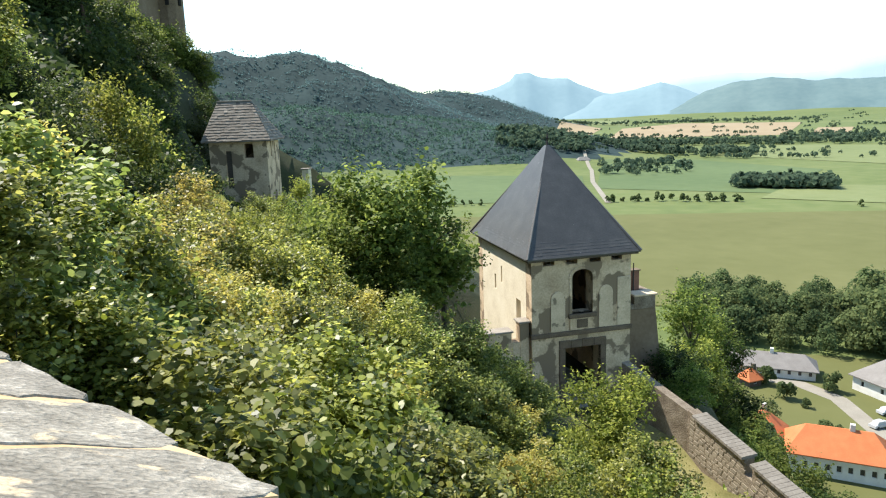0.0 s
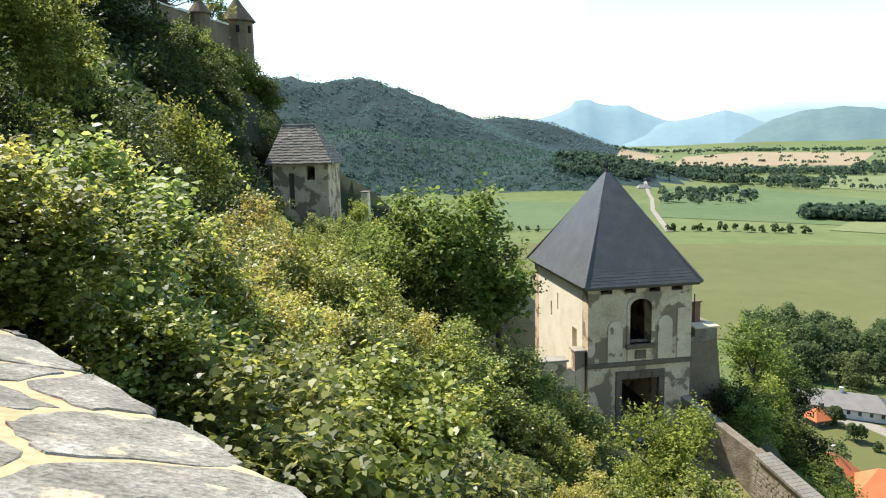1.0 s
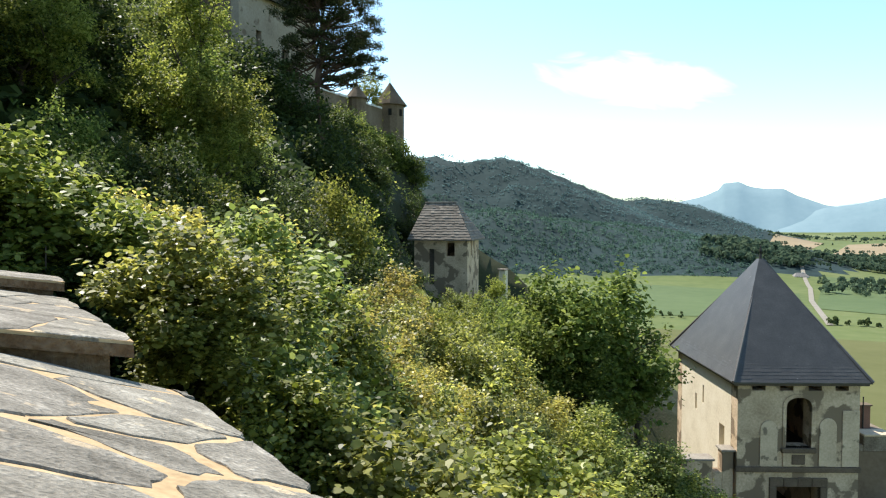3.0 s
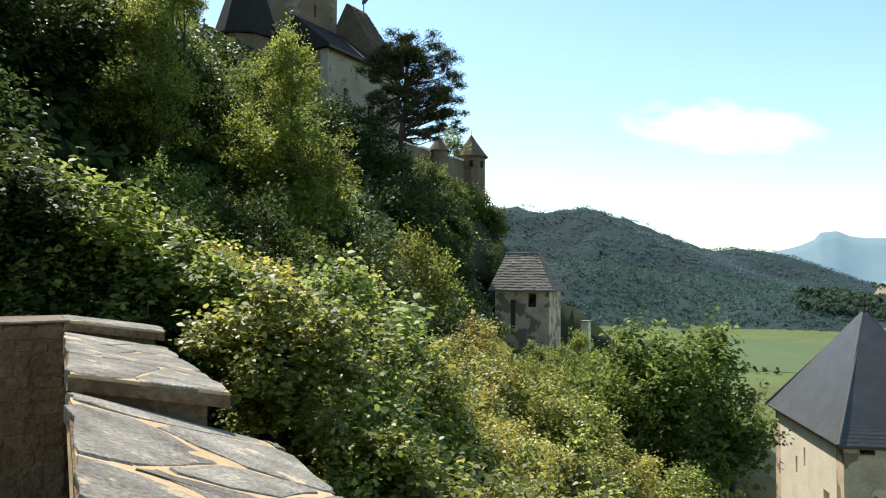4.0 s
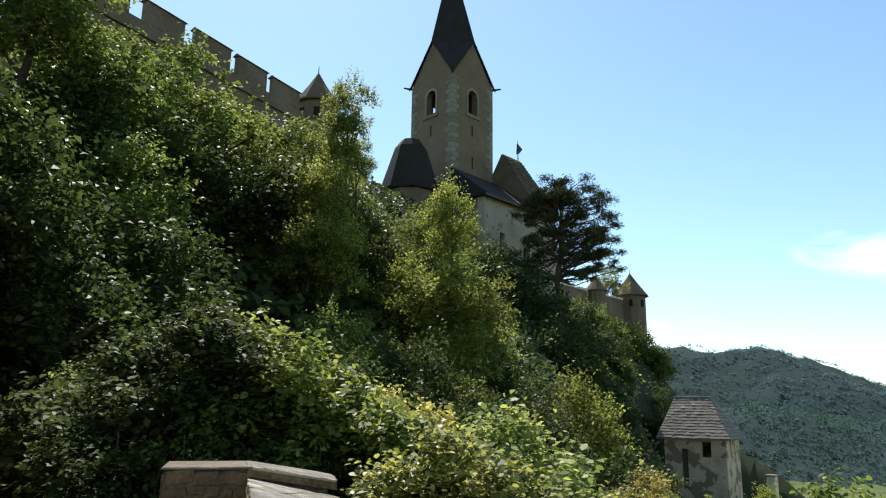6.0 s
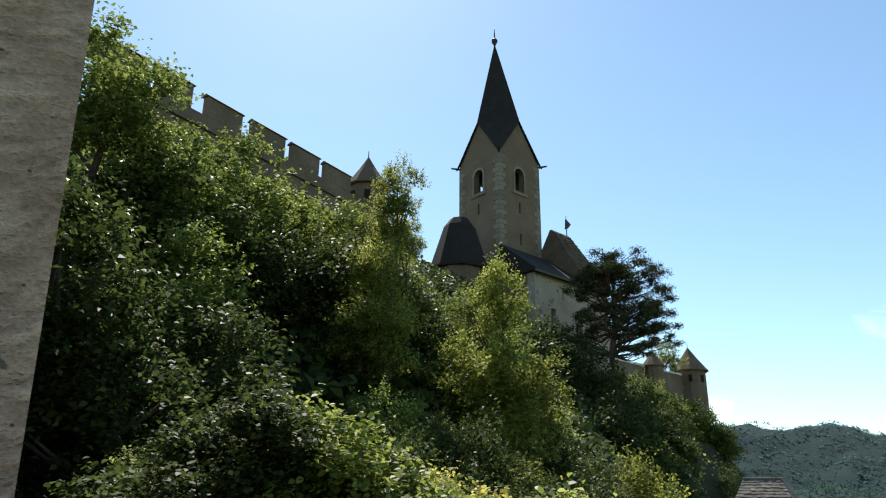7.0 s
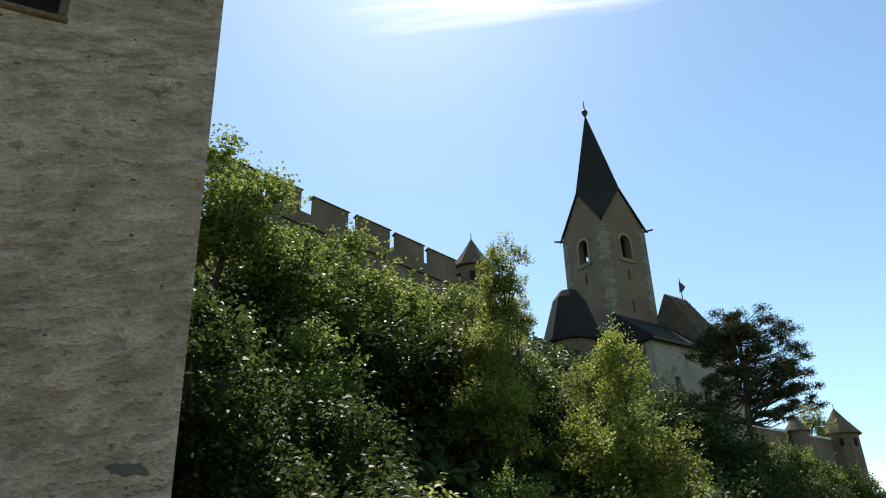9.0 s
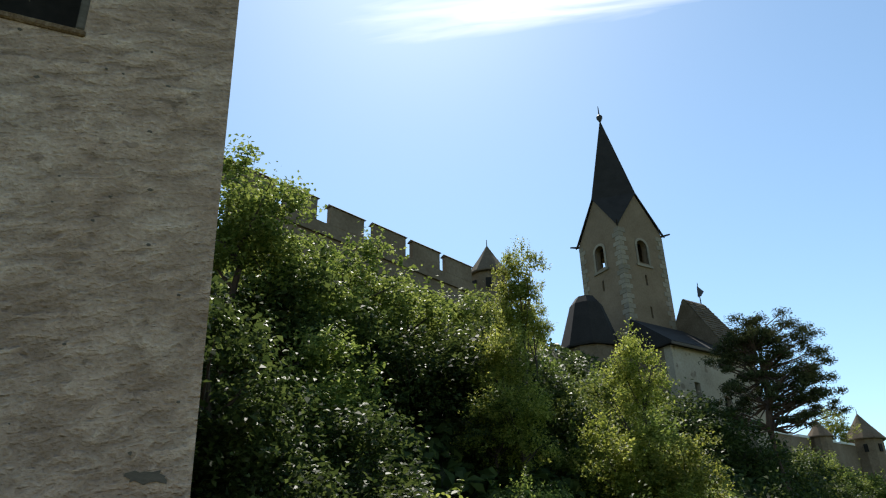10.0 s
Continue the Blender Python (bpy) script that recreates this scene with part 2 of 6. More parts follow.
L_SHRUB = leaf_mat("shrub_leaves", (0.07, 0.10, 0.016), (0.27, 0.30, 0.07), 0.5, gloss=0.3)
# dark leaf copy: shade on the slope is put into its colour
L_SHADED = leaf_mat("shade_toned_leaves", (0.025, 0.041, 0.011), (0.078, 0.104, 0.028), 0.38, gloss=0.1)
L_GREY = leaf_mat("willow_leaves", (0.10, 0.135, 0.03), (0.28, 0.325, 0.095), 0.5, rough=0.46, gloss=0.28)
L_PINE = leaf_mat("pine_needles", (0.036, 0.042, 0.018), (0.08, 0.086, 0.034), 0.15, rough=0.97)
# far leaves: haze is painted in, bluer and paler with distance
L_FAR = leaf_mat("hazed_far_woods", (0.05, 0.092, 0.07), (0.076, 0.124, 0.094), 0.5, (1, 1), (0.5, 0.5), 1.0)
L_FARTHER = leaf_mat("hazed_farthest_woods", (0.08, 0.13, 0.132), (0.1, 0.155, 0.156), 0.5, (1, 1), (0.5, 0.5), 1.0)
# lightened and blued a little to stand for haze over the plain
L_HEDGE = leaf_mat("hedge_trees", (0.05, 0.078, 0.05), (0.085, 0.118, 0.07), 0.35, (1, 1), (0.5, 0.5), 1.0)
L_MID = leaf_mat("near_woods", (0.06, 0.086, 0.036), (0.115, 0.148, 0.058), 0.4, (0.95, 1.05), rough=0.98)
L_MIDLIGHT = leaf_mat("pale_woods", (0.085, 0.112, 0.045), (0.15, 0.18, 0.07), 0.4, (0.95, 1.05), rough=0.98)
L_MIDDARK = leaf_mat("dark_woods", (0.045, 0.068, 0.03), (0.085, 0.115, 0.048), 0.35, (0.95, 1.05), rough=0.98)


def trowelled(m, turn, lean):
    """Adds the long slanting strokes of hand-thrown render to the material of a wall that runs along turn."""
    n, l = m.node_tree.nodes, m.node_tree.links
    b = n["Principled BSDF"]
    geo, flat, squeeze, nz = (n.new(k) for k in ("ShaderNodeNewGeometry", "ShaderNodeMapping", "ShaderNodeMapping", "ShaderNodeTexNoise"))
    flat.inputs["Rotation"].default_value = (0, 0, radians(-turn))
    squeeze.inputs["Rotation"].default_value = (0, radians(lean), 0)
    squeeze.inputs["Scale"].default_value = (1, 1, 1)
    narrow = n.new("ShaderNodeVectorMath")
    narrow.operation = "MULTIPLY"
    narrow.inputs[1].default_value = (1.1, 1.0, 3.6)
    l.new(geo.outputs["Position"], flat.inputs[0])
    l.new(flat.outputs[0], squeeze.inputs[0])
    l.new(squeeze.outputs[0], narrow.inputs[0])
    l.new(narrow.outputs[0], nz.inputs["Vector"])
    nz.inputs["Scale"].default_value, nz.inputs["Detail"].default_value, nz.inputs["Distortion"].default_value = 2.4, 8, 0.8
    rp, mx, bp = n.new("ShaderNodeValToRGB"), n.new("ShaderNodeMixRGB"), n.new("ShaderNodeBump")
    els = rp.color_ramp.elements
    els[0].position, els[0].color = 0.33, (0.72, 0.71, 0.70, 1)
    els[1].position, els[1].color = 0.68, (1.3, 1.31, 1.33, 1)
    mx.blend_type = "MULTIPLY"
    mx.inputs[0].default_value = 1.0
    l.new(nz.outputs["Fac"], rp.inputs[0])
    l.new(b.inputs["Base Color"].links[0].from_socket, mx.inputs[1])
    l.new(rp.outputs[0], mx.inputs[2])
    l.new(mx.outputs[0], b.inputs["Base Color"])
    bp.inputs["Strength"].default_value, bp.inputs["Distance"].default_value = 0.8, 0.08
    l.new(nz.outputs["Fac"], bp.inputs["Height"])
    l.new(b.inputs["Normal"].links[0].from_socket, bp.inputs["Normal"])
    l.new(bp.outputs[0], b.inputs["Normal"])


trowelled(M_GREYWALL, 75.0, 16.0)


# ---- building tools ----
def obj(name, bm, material, parent=None, label="", smooth=False):
    me = bpy.data.meshes.new(name)
    bm.normal_update()
    bm.to_mesh(me)
    bm.free()
    if smooth:
        me.polygons.foreach_set("use_smooth", [True] * len(me.polygons))
    me.materials.append(material)
    ob = new(name, me)
    ob.parent = parent
    if label:
        ob["label"] = label
    return ob


def part(name, bm, material, parent, label="", smooth=False):
    return obj(name, bm, material, parent, label, smooth)


def share(name, me, parent, m=None):
    ob = new(name, me)
    ob.parent = parent
    if m is not None:
        ob.matrix_basis = m
    return ob


def thing(name, label, category, m=None, group="", kind=""):
    e = new(name)
    e.empty_display_size = 0.2
    if m is not None:
        e.matrix_basis = m
    return tagged(e, label, category, group, kind)


def add_box(bm, lo, hi, m=None, bevel=0.0):
    vs = [bm.verts.new((x, y, z)) for z in (lo[2], hi[2]) for x, y in ((lo[0], lo[1]), (hi[0], lo[1]), (hi[0], hi[1]), (lo[0], hi[1]))]
    fs = [(3, 2, 1, 0), (4, 5, 6, 7), (0, 1, 5, 4), (1, 2, 6, 5), (2, 3, 7, 6), (3, 0, 4, 7)]
    faces = [bm.faces.new([vs[i] for i in f]) for f in fs]
    if bevel:
        edges = list({e for f in faces for e in f.edges})
        out = bmesh.ops.bevel(bm, geom=edges, offset=bevel, segments=1, affect="EDGES")
        vs = list({v for f in out["faces"] for v in f.verts} | {v for v in vs if v.is_valid})
    if m is not None:
        bmesh.ops.transform(bm, matrix=m, verts=[v for v in vs if v.is_valid])
    return vs


def box(lo, hi, m=None, bevel=0.0):
    bm = bmesh.new()
    add_box(bm, lo, hi, m, bevel)
    return bm


def solid(rings, close_top=True, close_bottom=True):
    """A skin over rings of points, one above the other; a ring of one point is a tip."""
    bm = bmesh.new()
    vr = [[bm.verts.new(p) for p in r] for r in rings]
    for a, b in zip(vr, vr[1:]):
        n = max(len(a), len(b))
        for i in range(n):
            j = (i + 1) % n
            q = [a[i % len(a)], a[j % len(a)], b[j % len(b)], b[i % len(b)]]
            u = []
            for v in q:
                if v not in u:
                    u.append(v)
            if len(u) > 2:
                bm.faces.new(u)
    if close_bottom and len(vr[0]) > 2:
        bm.faces.new(list(reversed(vr[0])))
    if close_top and len(vr[-1]) > 2:
        bm.faces.new(vr[-1])
    bmesh.ops.recalc_face_normals(bm, faces=bm.faces)
    return bm


def ring(cx, cy, z, r, n=12, turn=0.0):
    return [(cx + r * math.cos(turn + 2 * math.pi * i / n), cy + r * math.sin(turn + 2 * math.pi * i / n), z) for i in range(n)]


def rect(x0, y0, x1, y1, z):
    return [(x0, y0, z), (x1, y0, z), (x1, y1, z), (x0, y1, z)]


def wall_panel(width, height, thick, holes):
    """A wall standing in local x and z, its face at y = 0 and its back at y = thick, with real openings: holes are (x0, z0, x1, z1)."""
    xs = sorted({0.0, width, *(h[0] for h in holes), *(h[2] for h in holes)})
    zs = sorted({0.0, height, *(h[1] for h in holes), *(h[3] for h in holes)})
    bm = bmesh.new()
    keep = {}

    def v(x, y, z):
        k = (round(x, 4), round(y, 4), round(z, 4))
        if k not in keep:
            keep[k] = bm.verts.new((x, y, z))
        return keep[k]

    def open_at(i, j):
        if not (0 <= i < len(xs) - 1 and 0 <= j < len(zs) - 1):
            return True
        cx, cz = (xs[i] + xs[i + 1]) / 2, (zs[j] + zs[j + 1]) / 2
        return any(h[0] < cx < h[2] and h[1] < cz < h[3] for h in holes)

    for i in range(len(xs) - 1):
        for j in range(len(zs) - 1):
            if open_at(i, j):
                continue
            x0, x1, z0, z1 = xs[i], xs[i + 1], zs[j], zs[j + 1]
            bm.faces.new((v(x0, 0, z0), v(x1, 0, z0), v(x1, 0, z1), v(x0, 0, z1)))
            bm.faces.new((v(x0, thick, z1), v(x1, thick, z1), v(x1, thick, z0), v(x0, thick, z0)))
            for di, dj, a, b in ((-1, 0, (x0, z0), (x0, z1)), (1, 0, (x1, z1), (x1, z0)), (0, -1, (x1, z0), (x0, z0)), (0, 1, (x0, z1), (x1, z1))):
                if open_at(i + di, j + dj):
                    bm.faces.new((v(a[0], 0, a[1]), v(b[0], 0, b[1]), v(b[0], thick, b[1]), v(a[0], thick, a[1])))
    bmesh.ops.recalc_face_normals(bm, faces=bm.faces)
    return bm


def tube(points, radii, n=6):
    """A tapered branch along points."""
    bm = bmesh.new()
    add_tube(bm, points, radii, n)
    return bm


def add_tube(bm, points, radii, n=6):
    rings = []
    for i, p in enumerate(points):
        p = Vector(p)
        a = Vector(points[max(0, i - 1)])
        b = Vector(points[min(len(points) - 1, i + 1)])
        q = (b - a).to_track_quat("Z", "Y")
        rings.append([bm.verts.new(p + q @ Vector((radii[i] * math.cos(2 * math.pi * k / n), radii[i] * math.sin(2 * math.pi * k / n), 0))) for k in range(n)])
    for r0, r1 in zip(rings, rings[1:]):
        for k in range(n):
            bm.faces.new((r0[k], r0[(k + 1) % n], r1[(k + 1) % n], r1[k]))
    bm.faces.new(rings[-1])
    bm.faces.new(list(reversed(rings[0])))


def polar(bearing, dist, z=0.0):
    """A place by bearing (degrees, to the left of ahead) and distance from the camera's start, for fitting things to
    its view.
    """
    a = radians(bearing)
    return Vector((-math.sin(a) * dist, math.cos(a) * dist, z))


def frame_at(origin, angle):
    """A local frame at origin, turned by angle degrees about the vertical."""
    return Matrix.Translation(origin) @ Matrix.Rotation(radians(angle), 4, "Z")


def mesh_from(name, verts, faces_per, material):
    """Many small faces at once: verts (n, k, 3), every k in a row one face."""
    n, k = verts.shape[:2]
    me = bpy.data.meshes.new(name)
    me.vertices.add(n * k)
    me.vertices.foreach_set("co", verts.reshape(-1).astype(np.float32))
    me.loops.add(n * k)
    me.loops.foreach_set("vertex_index", np.arange(n * k, dtype=np.int32))
    me.polygons.add(n)
    me.polygons.foreach_set("loop_start", np.arange(0, n * k, k, dtype=np.int32))
    me.update(calc_edges=True)
    me.materials.append(material)
    return me


# ---- ground: castle rock, slope, plain and wooded hills in one sheet ----
PLAIN = -66.0
RIDGE = [(-46, -60, 14), (-46, 18, 20), (-50, 60, 18), (-40, 82, 7), (-30, 96, -22)]
FAR_RIDGE = [(40, 1500, 124), (30, 1600, 132), (22, 1700, 125), (18.5, 1750, 137), (17.2, 2100, 104), (15, 1900, 141), (12.6, 1800, 139), (10.8, 1850, 116), (9, 1950, 86), (6.5, 2100, 46), (4.5, 2300, 2), (2, 2300, 66), (0.3, 2450, 0), (-1, 2550, -73), (-3.5, 2750, -135), (-5.6, 2950, -139)]
PADS = [(-15.5, 85.0, 8.0, -17.0, 8.0), (-10.5, 74.0, 6.0, -14.0, 6.0), (6.5, 46.0, 8.0, -17.4, 5.0), (-20.5, 70.0, 5.0, -8.0, 4.0), (-14.5, 56.0, 6.0, -10.0, 8.0), (-9.5, 42.0, 5.0, -10.0, 8.0), (10.5, 37.0, 2.0, -17.8, 3.0), (11.0, 31.5, 2.5, -18.6, 3.0)]


def seg_dist(x, y, a, b):
    """Distance of the places (x, y) to the line from a to b, and how far along it they lie."""
    dx, dy = b[0] - a[0], b[1] - a[1]
    t = np.clip(((x - a[0]) * dx + (y - a[1]) * dy) / (dx * dx + dy * dy), 0, 1)
    return np.hypot(x - a[0] - t * dx, y - a[1] - t * dy), t


def smooth(e0, e1, v):
    t = np.clip((v - e0) / (e1 - e0), 0, 1)
    return t * t * (3 - 2 * t)


def waves(x, y, size, seed):
    """A cheap rolling noise between -1 and 1."""
    r = np.random.RandomState(seed)
    out = 0
    for k in range(5):
        a, f = r.uniform(0, 6.28), (1.7 ** k) / size
        out = out + np.sin((x * np.cos(a) + y * np.sin(a)) * f * 6.28 + r.uniform(0, 6.28)) / (1.5 ** k)
    return out / 2.4


def height(x, y):
    x, y = np.asarray(x, float), np.asarray(y, float)
    rock = np.full(np.broadcast(x, y).shape, -999.0)
    for a, b in zip(RIDGE, RIDGE[1:]):
        d, t = seg_dist(x, y, a, b)
        rock = np.maximum(rock, a[2] + (b[2] - a[2]) * t - 0.8 * np.maximum(0, d - 8))
    rock = rock + 1.2 * waves(x, y, 34, 3)
    z = np.maximum(rock, PLAIN) + 1.0 * np.exp(-np.abs(rock - PLAIN) / 8)
    for px, py, r, pz, soft in PADS:
        w = 1 - smooth(r, r + soft, np.hypot(x - px, y - py))
        z = z * (1 - w) + pz * w
    # the terrace behind the parapet
    u, v = -0.788 * x + 0.616 * y, 0.616 * x + 0.788 * y
    w = (1 - smooth(-1.0, 3.0, v)) * (1 - smooth(7.0, 12.0, np.abs(u - 1.0))) * (1 - smooth(10, 16, -v))
    z = z * (1 - w) + np.minimum(z, -3.0) * w
    # wooded hills beyond the valley
    far = np.full(z.shape, 0.0)
    for a, b in zip(FAR_RIDGE, FAR_RIDGE[1:]):
        pa, pb = polar(a[0], a[1]), polar(b[0], b[1])
        d, t = seg_dist(x, y, pa, pb)
        top = a[2] + (b[2] - a[2]) * t - PLAIN
        wide = 520.0
        far = np.maximum(far, top * (1 - smooth(0, wide, d)) ** 0.9)
    for bear, dist, top, wide in ((-2.5, 1010, 38, 260), (4, 1250, 60, 330), (9, 1150, 70, 330), (-6, 1300, 24, 220), (14, 1000, 78, 300)):
        p = polar(bear, dist)
        far = np.maximum(far, top * (1 - smooth(0, wide, np.hypot(x - p.x, y - p.y))))
    far = far * (1 + 0.10 * waves(x, y, 420, 8) + 0.05 * waves(x, y, 130, 18))
    # rising country on the far right of the valley
    for bear, dist, top, wide in ((-20, 3900, 18, 700), (-27, 3600, 22, 700)):
        p = polar(bear, dist)
        far = np.maximum(far, top * (1 - smooth(0, wide, np.hypot(x - p.x, y - p.y))))
    return z + far


def build_ground():
    n = 250
    g = 60 * np.sinh(np.linspace(-5.05, 5.05, n))
    X, Y = np.meshgrid(g - 5, g + 25, indexing="ij")
    Z = height(X, Y)
    verts = np.stack([X, Y, Z], -1).reshape(-1, 3)
    i, j = np.meshgrid(np.arange(n - 1), np.arange(n - 1), indexing="ij")
    a = (i * n + j).reshape(-1)
    faces = np.stack([a, a + n, a + n + 1, a + 1], -1)
    me = bpy.data.meshes.new("ground")
    me.from_pydata(verts.tolist(), [], faces.tolist())
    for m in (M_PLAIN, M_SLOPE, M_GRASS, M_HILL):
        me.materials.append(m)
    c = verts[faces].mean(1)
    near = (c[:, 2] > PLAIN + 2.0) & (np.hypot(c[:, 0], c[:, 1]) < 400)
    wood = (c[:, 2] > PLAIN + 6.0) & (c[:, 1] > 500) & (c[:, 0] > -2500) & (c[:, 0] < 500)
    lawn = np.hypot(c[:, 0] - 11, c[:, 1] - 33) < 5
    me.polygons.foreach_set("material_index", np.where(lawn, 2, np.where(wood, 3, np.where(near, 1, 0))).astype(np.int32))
    me.polygons.foreach_set("use_smooth", np.ones(len(faces), bool))
    return tagged(new("ground", me), "grass plain and steep wooded castle slope", "ground", kind="structure")


build_ground()


def field(name, corners, material, label, lift=0.35):
    """A field on the plain, by bearing and distance of its corners."""
    bm = bmesh.new()
    pts = [polar(b, d, 0) for b, d in corners]
    top = []
    for p, q in zip(pts, pts[1:] + pts[:1]):
        for k in range(8):
            s = p.lerp(q, k / 8)
            top.append(bm.verts.new((s.x, s.y, float(height(s.x, s.y)) + lift)))
    bm.faces.new(top)
    bmesh.ops.triangulate(bm, faces=bm.faces)
    for f in bm.faces:
        if f.normal.z < 0:
            f.normal_flip()
    return tagged(obj(name, bm, material), label, "field", kind="structure")


def strip(name, pts, width, material, label, lift=0.5):
    bm = bmesh.new()
    prev = None
    P = [polar(b, d) for b, d in pts]
    fine = []
    for p, q in zip(P, P[1:]):
        fine += [p.lerp(q, k / 8) for k in range(8)]
    fine.append(P[-1])
    for i, p in enumerate(fine):
        d = (fine[min(i + 1, len(fine) - 1)] - fine[max(i - 1, 0)]).normalized()
        s = Vector((-d.y, d.x, 0)) * width / 2
        z = float(height(p.x, p.y)) + lift
        cur = [bm.verts.new((p.x + s.x, p.y + s.y, z)), bm.verts.new((p.x - s.x, p.y - s.y, z))]
        if prev:
            bm.faces.new((prev[0], prev[1], cur[1], cur[0]))
        prev = cur
    bmesh.ops.recalc_face_normals(bm, faces=bm.faces)
    for f in bm.faces:
        if f.normal.z < 0:
            f.normal_flip()
    return tagged(obj(name, bm, material), label, "road", kind="structure")


field("field", [(14, 470), (-34, 500), (-38, 300), (-20, 240), (10, 260)], M_OLIVE, "mown olive-green meadow on the valley floor", 0.3)
field("field", [(4, 760), (-9.5, 700), (-9.8, 520), (8, 510)], M_MAIZE, "flat dark green crop field beside the road", 0.3)
field("field", [(-10.6, 590), (-24, 560), (-26.5, 760), (-17, 900), (-11, 860)], M_MAIZE, "bright green meadow with scattered trees", 0.3)
field("field", [(-22.5, 530), (-36, 520), (-36, 640), (-24.5, 620)], M_PALE, "pale yellow-green stubble field", 0.36)
field("field", [(-19, 960), (-34, 800), (-34, 1150), (-22, 1180)], M_PALE, "pale yellow-green hay meadow", 0.36)
field("field", [(-11.5, 1500), (-24, 1500), (-25, 2300), (-17, 2500), (-12.5, 2100)], M_CROP, "ripe tan grain field beyond the tree belt", 0.5)
field("field", [(-25.5, 1500), (-28, 1500), (-28.2, 1850), (-26, 1850)], M_CROP, "ripe orange-tan grain field by the woods", 0.5)
field("field", [(-7, 1700), (-10, 1650), (-11, 2200), (-8, 2400)], M_CROP, "small tan stubble field near the village", 0.5)
field("field", [(-6, 2600), (-13, 2500), (-13, 3300), (-6, 3400)], M_PALE, "distant pale meadow at the valley head", 0.8)
strip("road", [(-11.5, 500), (-10.3, 640), (-10.2, 760), (-9.6, 900), (-8.4, 1300), (-8.2, 1500)], 4.0, M_ROAD, "pale country road across the valley")
strip("road", [(-20, 188), (-22.5, 180), (-26, 178), (-28.5, 172), (-31.0, 158), (-35, 140)], 4.0, M_ROAD, "pale gravel lane curving through the hamlet", 0.12)
field("field", [(-20, 200), (-32, 205), (-36, 130), (-22, 120)], M_OLIVE, "short light green lawn in the hamlet", 0.06)


# ---- distant ranges ----
def far_range(name, dist, profile, material, label, deep=500, base=PLAIN, seed=1, rough=0.12):
    """A mountain range: profile gives bearing and height of its crest; it falls away to the front and the back."""
    bm = bmesh.new()
    r = np.random.RandomState(seed)
    bears = np.linspace(profile[0][0], profile[-1][0], 90)
    tops = np.interp(-bears, [-p[0] for p in profile], [p[1] for p in profile])
    tops = tops + rough * 10 * waves(bears * 40, bears * 0, 150, seed)
    rows = []
    for s in np.linspace(-1, 1, 9):
        k = (1 - abs(s)) ** 0.8
        row = []
        for b, t in zip(bears, tops):
            wob = 1 + 0.05 * math.sin(b * 1.7 + s * 3) * (1 - k)
            p = polar(b, dist + deep * s * wob)
            row.append(bm.verts.new((p.x, p.y, base - 10 + (t - base + 10) * k)))
        rows.append(row)
    for a, c in zip(rows, rows[1:]):
        for i in range(len(a) - 1):
            bm.faces.new((a[i], a[i + 1], c[i + 1], c[i]))
    bmesh.ops.recalc_face_normals(bm, faces=bm.faces)
    return tagged(obj(name, bm, material, smooth=True), label, "mountain", kind="structure")


# the last colour of each is the glow that stands for haze
M_FAR1 = far_haze_mat("blue_range", (0.042, 0.066, 0.06), (0.085, 0.11, 0.095), (0.06, 0.105, 0.13))
M_FAR2 = far_haze_mat("pale_range", (0.07, 0.10, 0.10), (0.11, 0.14, 0.14), (0.12, 0.195, 0.25))
M_FAR3 = far_haze_mat("palest_range", (0.14, 0.17, 0.18), (0.16, 0.19, 0.2), (0.22, 0.3, 0.34))
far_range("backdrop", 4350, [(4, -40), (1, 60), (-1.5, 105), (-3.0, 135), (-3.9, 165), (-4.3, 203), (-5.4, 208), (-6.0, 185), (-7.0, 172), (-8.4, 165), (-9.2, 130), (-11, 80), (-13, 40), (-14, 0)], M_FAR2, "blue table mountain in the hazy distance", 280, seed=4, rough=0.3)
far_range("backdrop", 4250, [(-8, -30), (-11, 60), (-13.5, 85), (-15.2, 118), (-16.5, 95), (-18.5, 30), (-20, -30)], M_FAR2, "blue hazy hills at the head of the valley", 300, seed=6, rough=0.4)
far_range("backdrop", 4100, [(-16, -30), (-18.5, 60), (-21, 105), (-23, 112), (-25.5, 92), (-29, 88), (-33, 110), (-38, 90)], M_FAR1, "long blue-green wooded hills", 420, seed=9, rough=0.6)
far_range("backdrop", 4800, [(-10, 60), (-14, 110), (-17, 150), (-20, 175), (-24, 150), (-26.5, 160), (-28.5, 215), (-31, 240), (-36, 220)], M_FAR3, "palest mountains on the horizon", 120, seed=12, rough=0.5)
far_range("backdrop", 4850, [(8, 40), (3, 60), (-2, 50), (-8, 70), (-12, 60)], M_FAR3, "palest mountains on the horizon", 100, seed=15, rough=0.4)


# ---- gate tower ----
GATE = frame_at((3.80, 40.35, -17.4), 16.0)
gate = thing("gate_tower", "plastered stone gate tower with steep slate pyramid roof", "gatehouse", GATE)
GW, GD, GH = 6.4, 10.2, 8.85
part("front_wall", wall_panel(GW, GH, 0.9, [(2.1, 0.0, 4.4, 3.2), (2.56, 5.3, 3.88, 8.0), (0.75, 8.35, 1.45, 8.62), (2.2, 8.35, 2.9, 8.62), (3.7, 8.35, 4.4, 8.62), (5.1, 8.35, 5.8, 8.62)]), M_PLASTER, gate, "patchy grey and cream plaster")
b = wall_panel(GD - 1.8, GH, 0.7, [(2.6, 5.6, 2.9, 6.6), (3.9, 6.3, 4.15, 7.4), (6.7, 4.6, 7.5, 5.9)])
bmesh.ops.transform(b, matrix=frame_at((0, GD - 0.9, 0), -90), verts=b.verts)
part("side_wall", b, M_YPLASTER, gate, "warm cream plaster with sun brightness painted in")
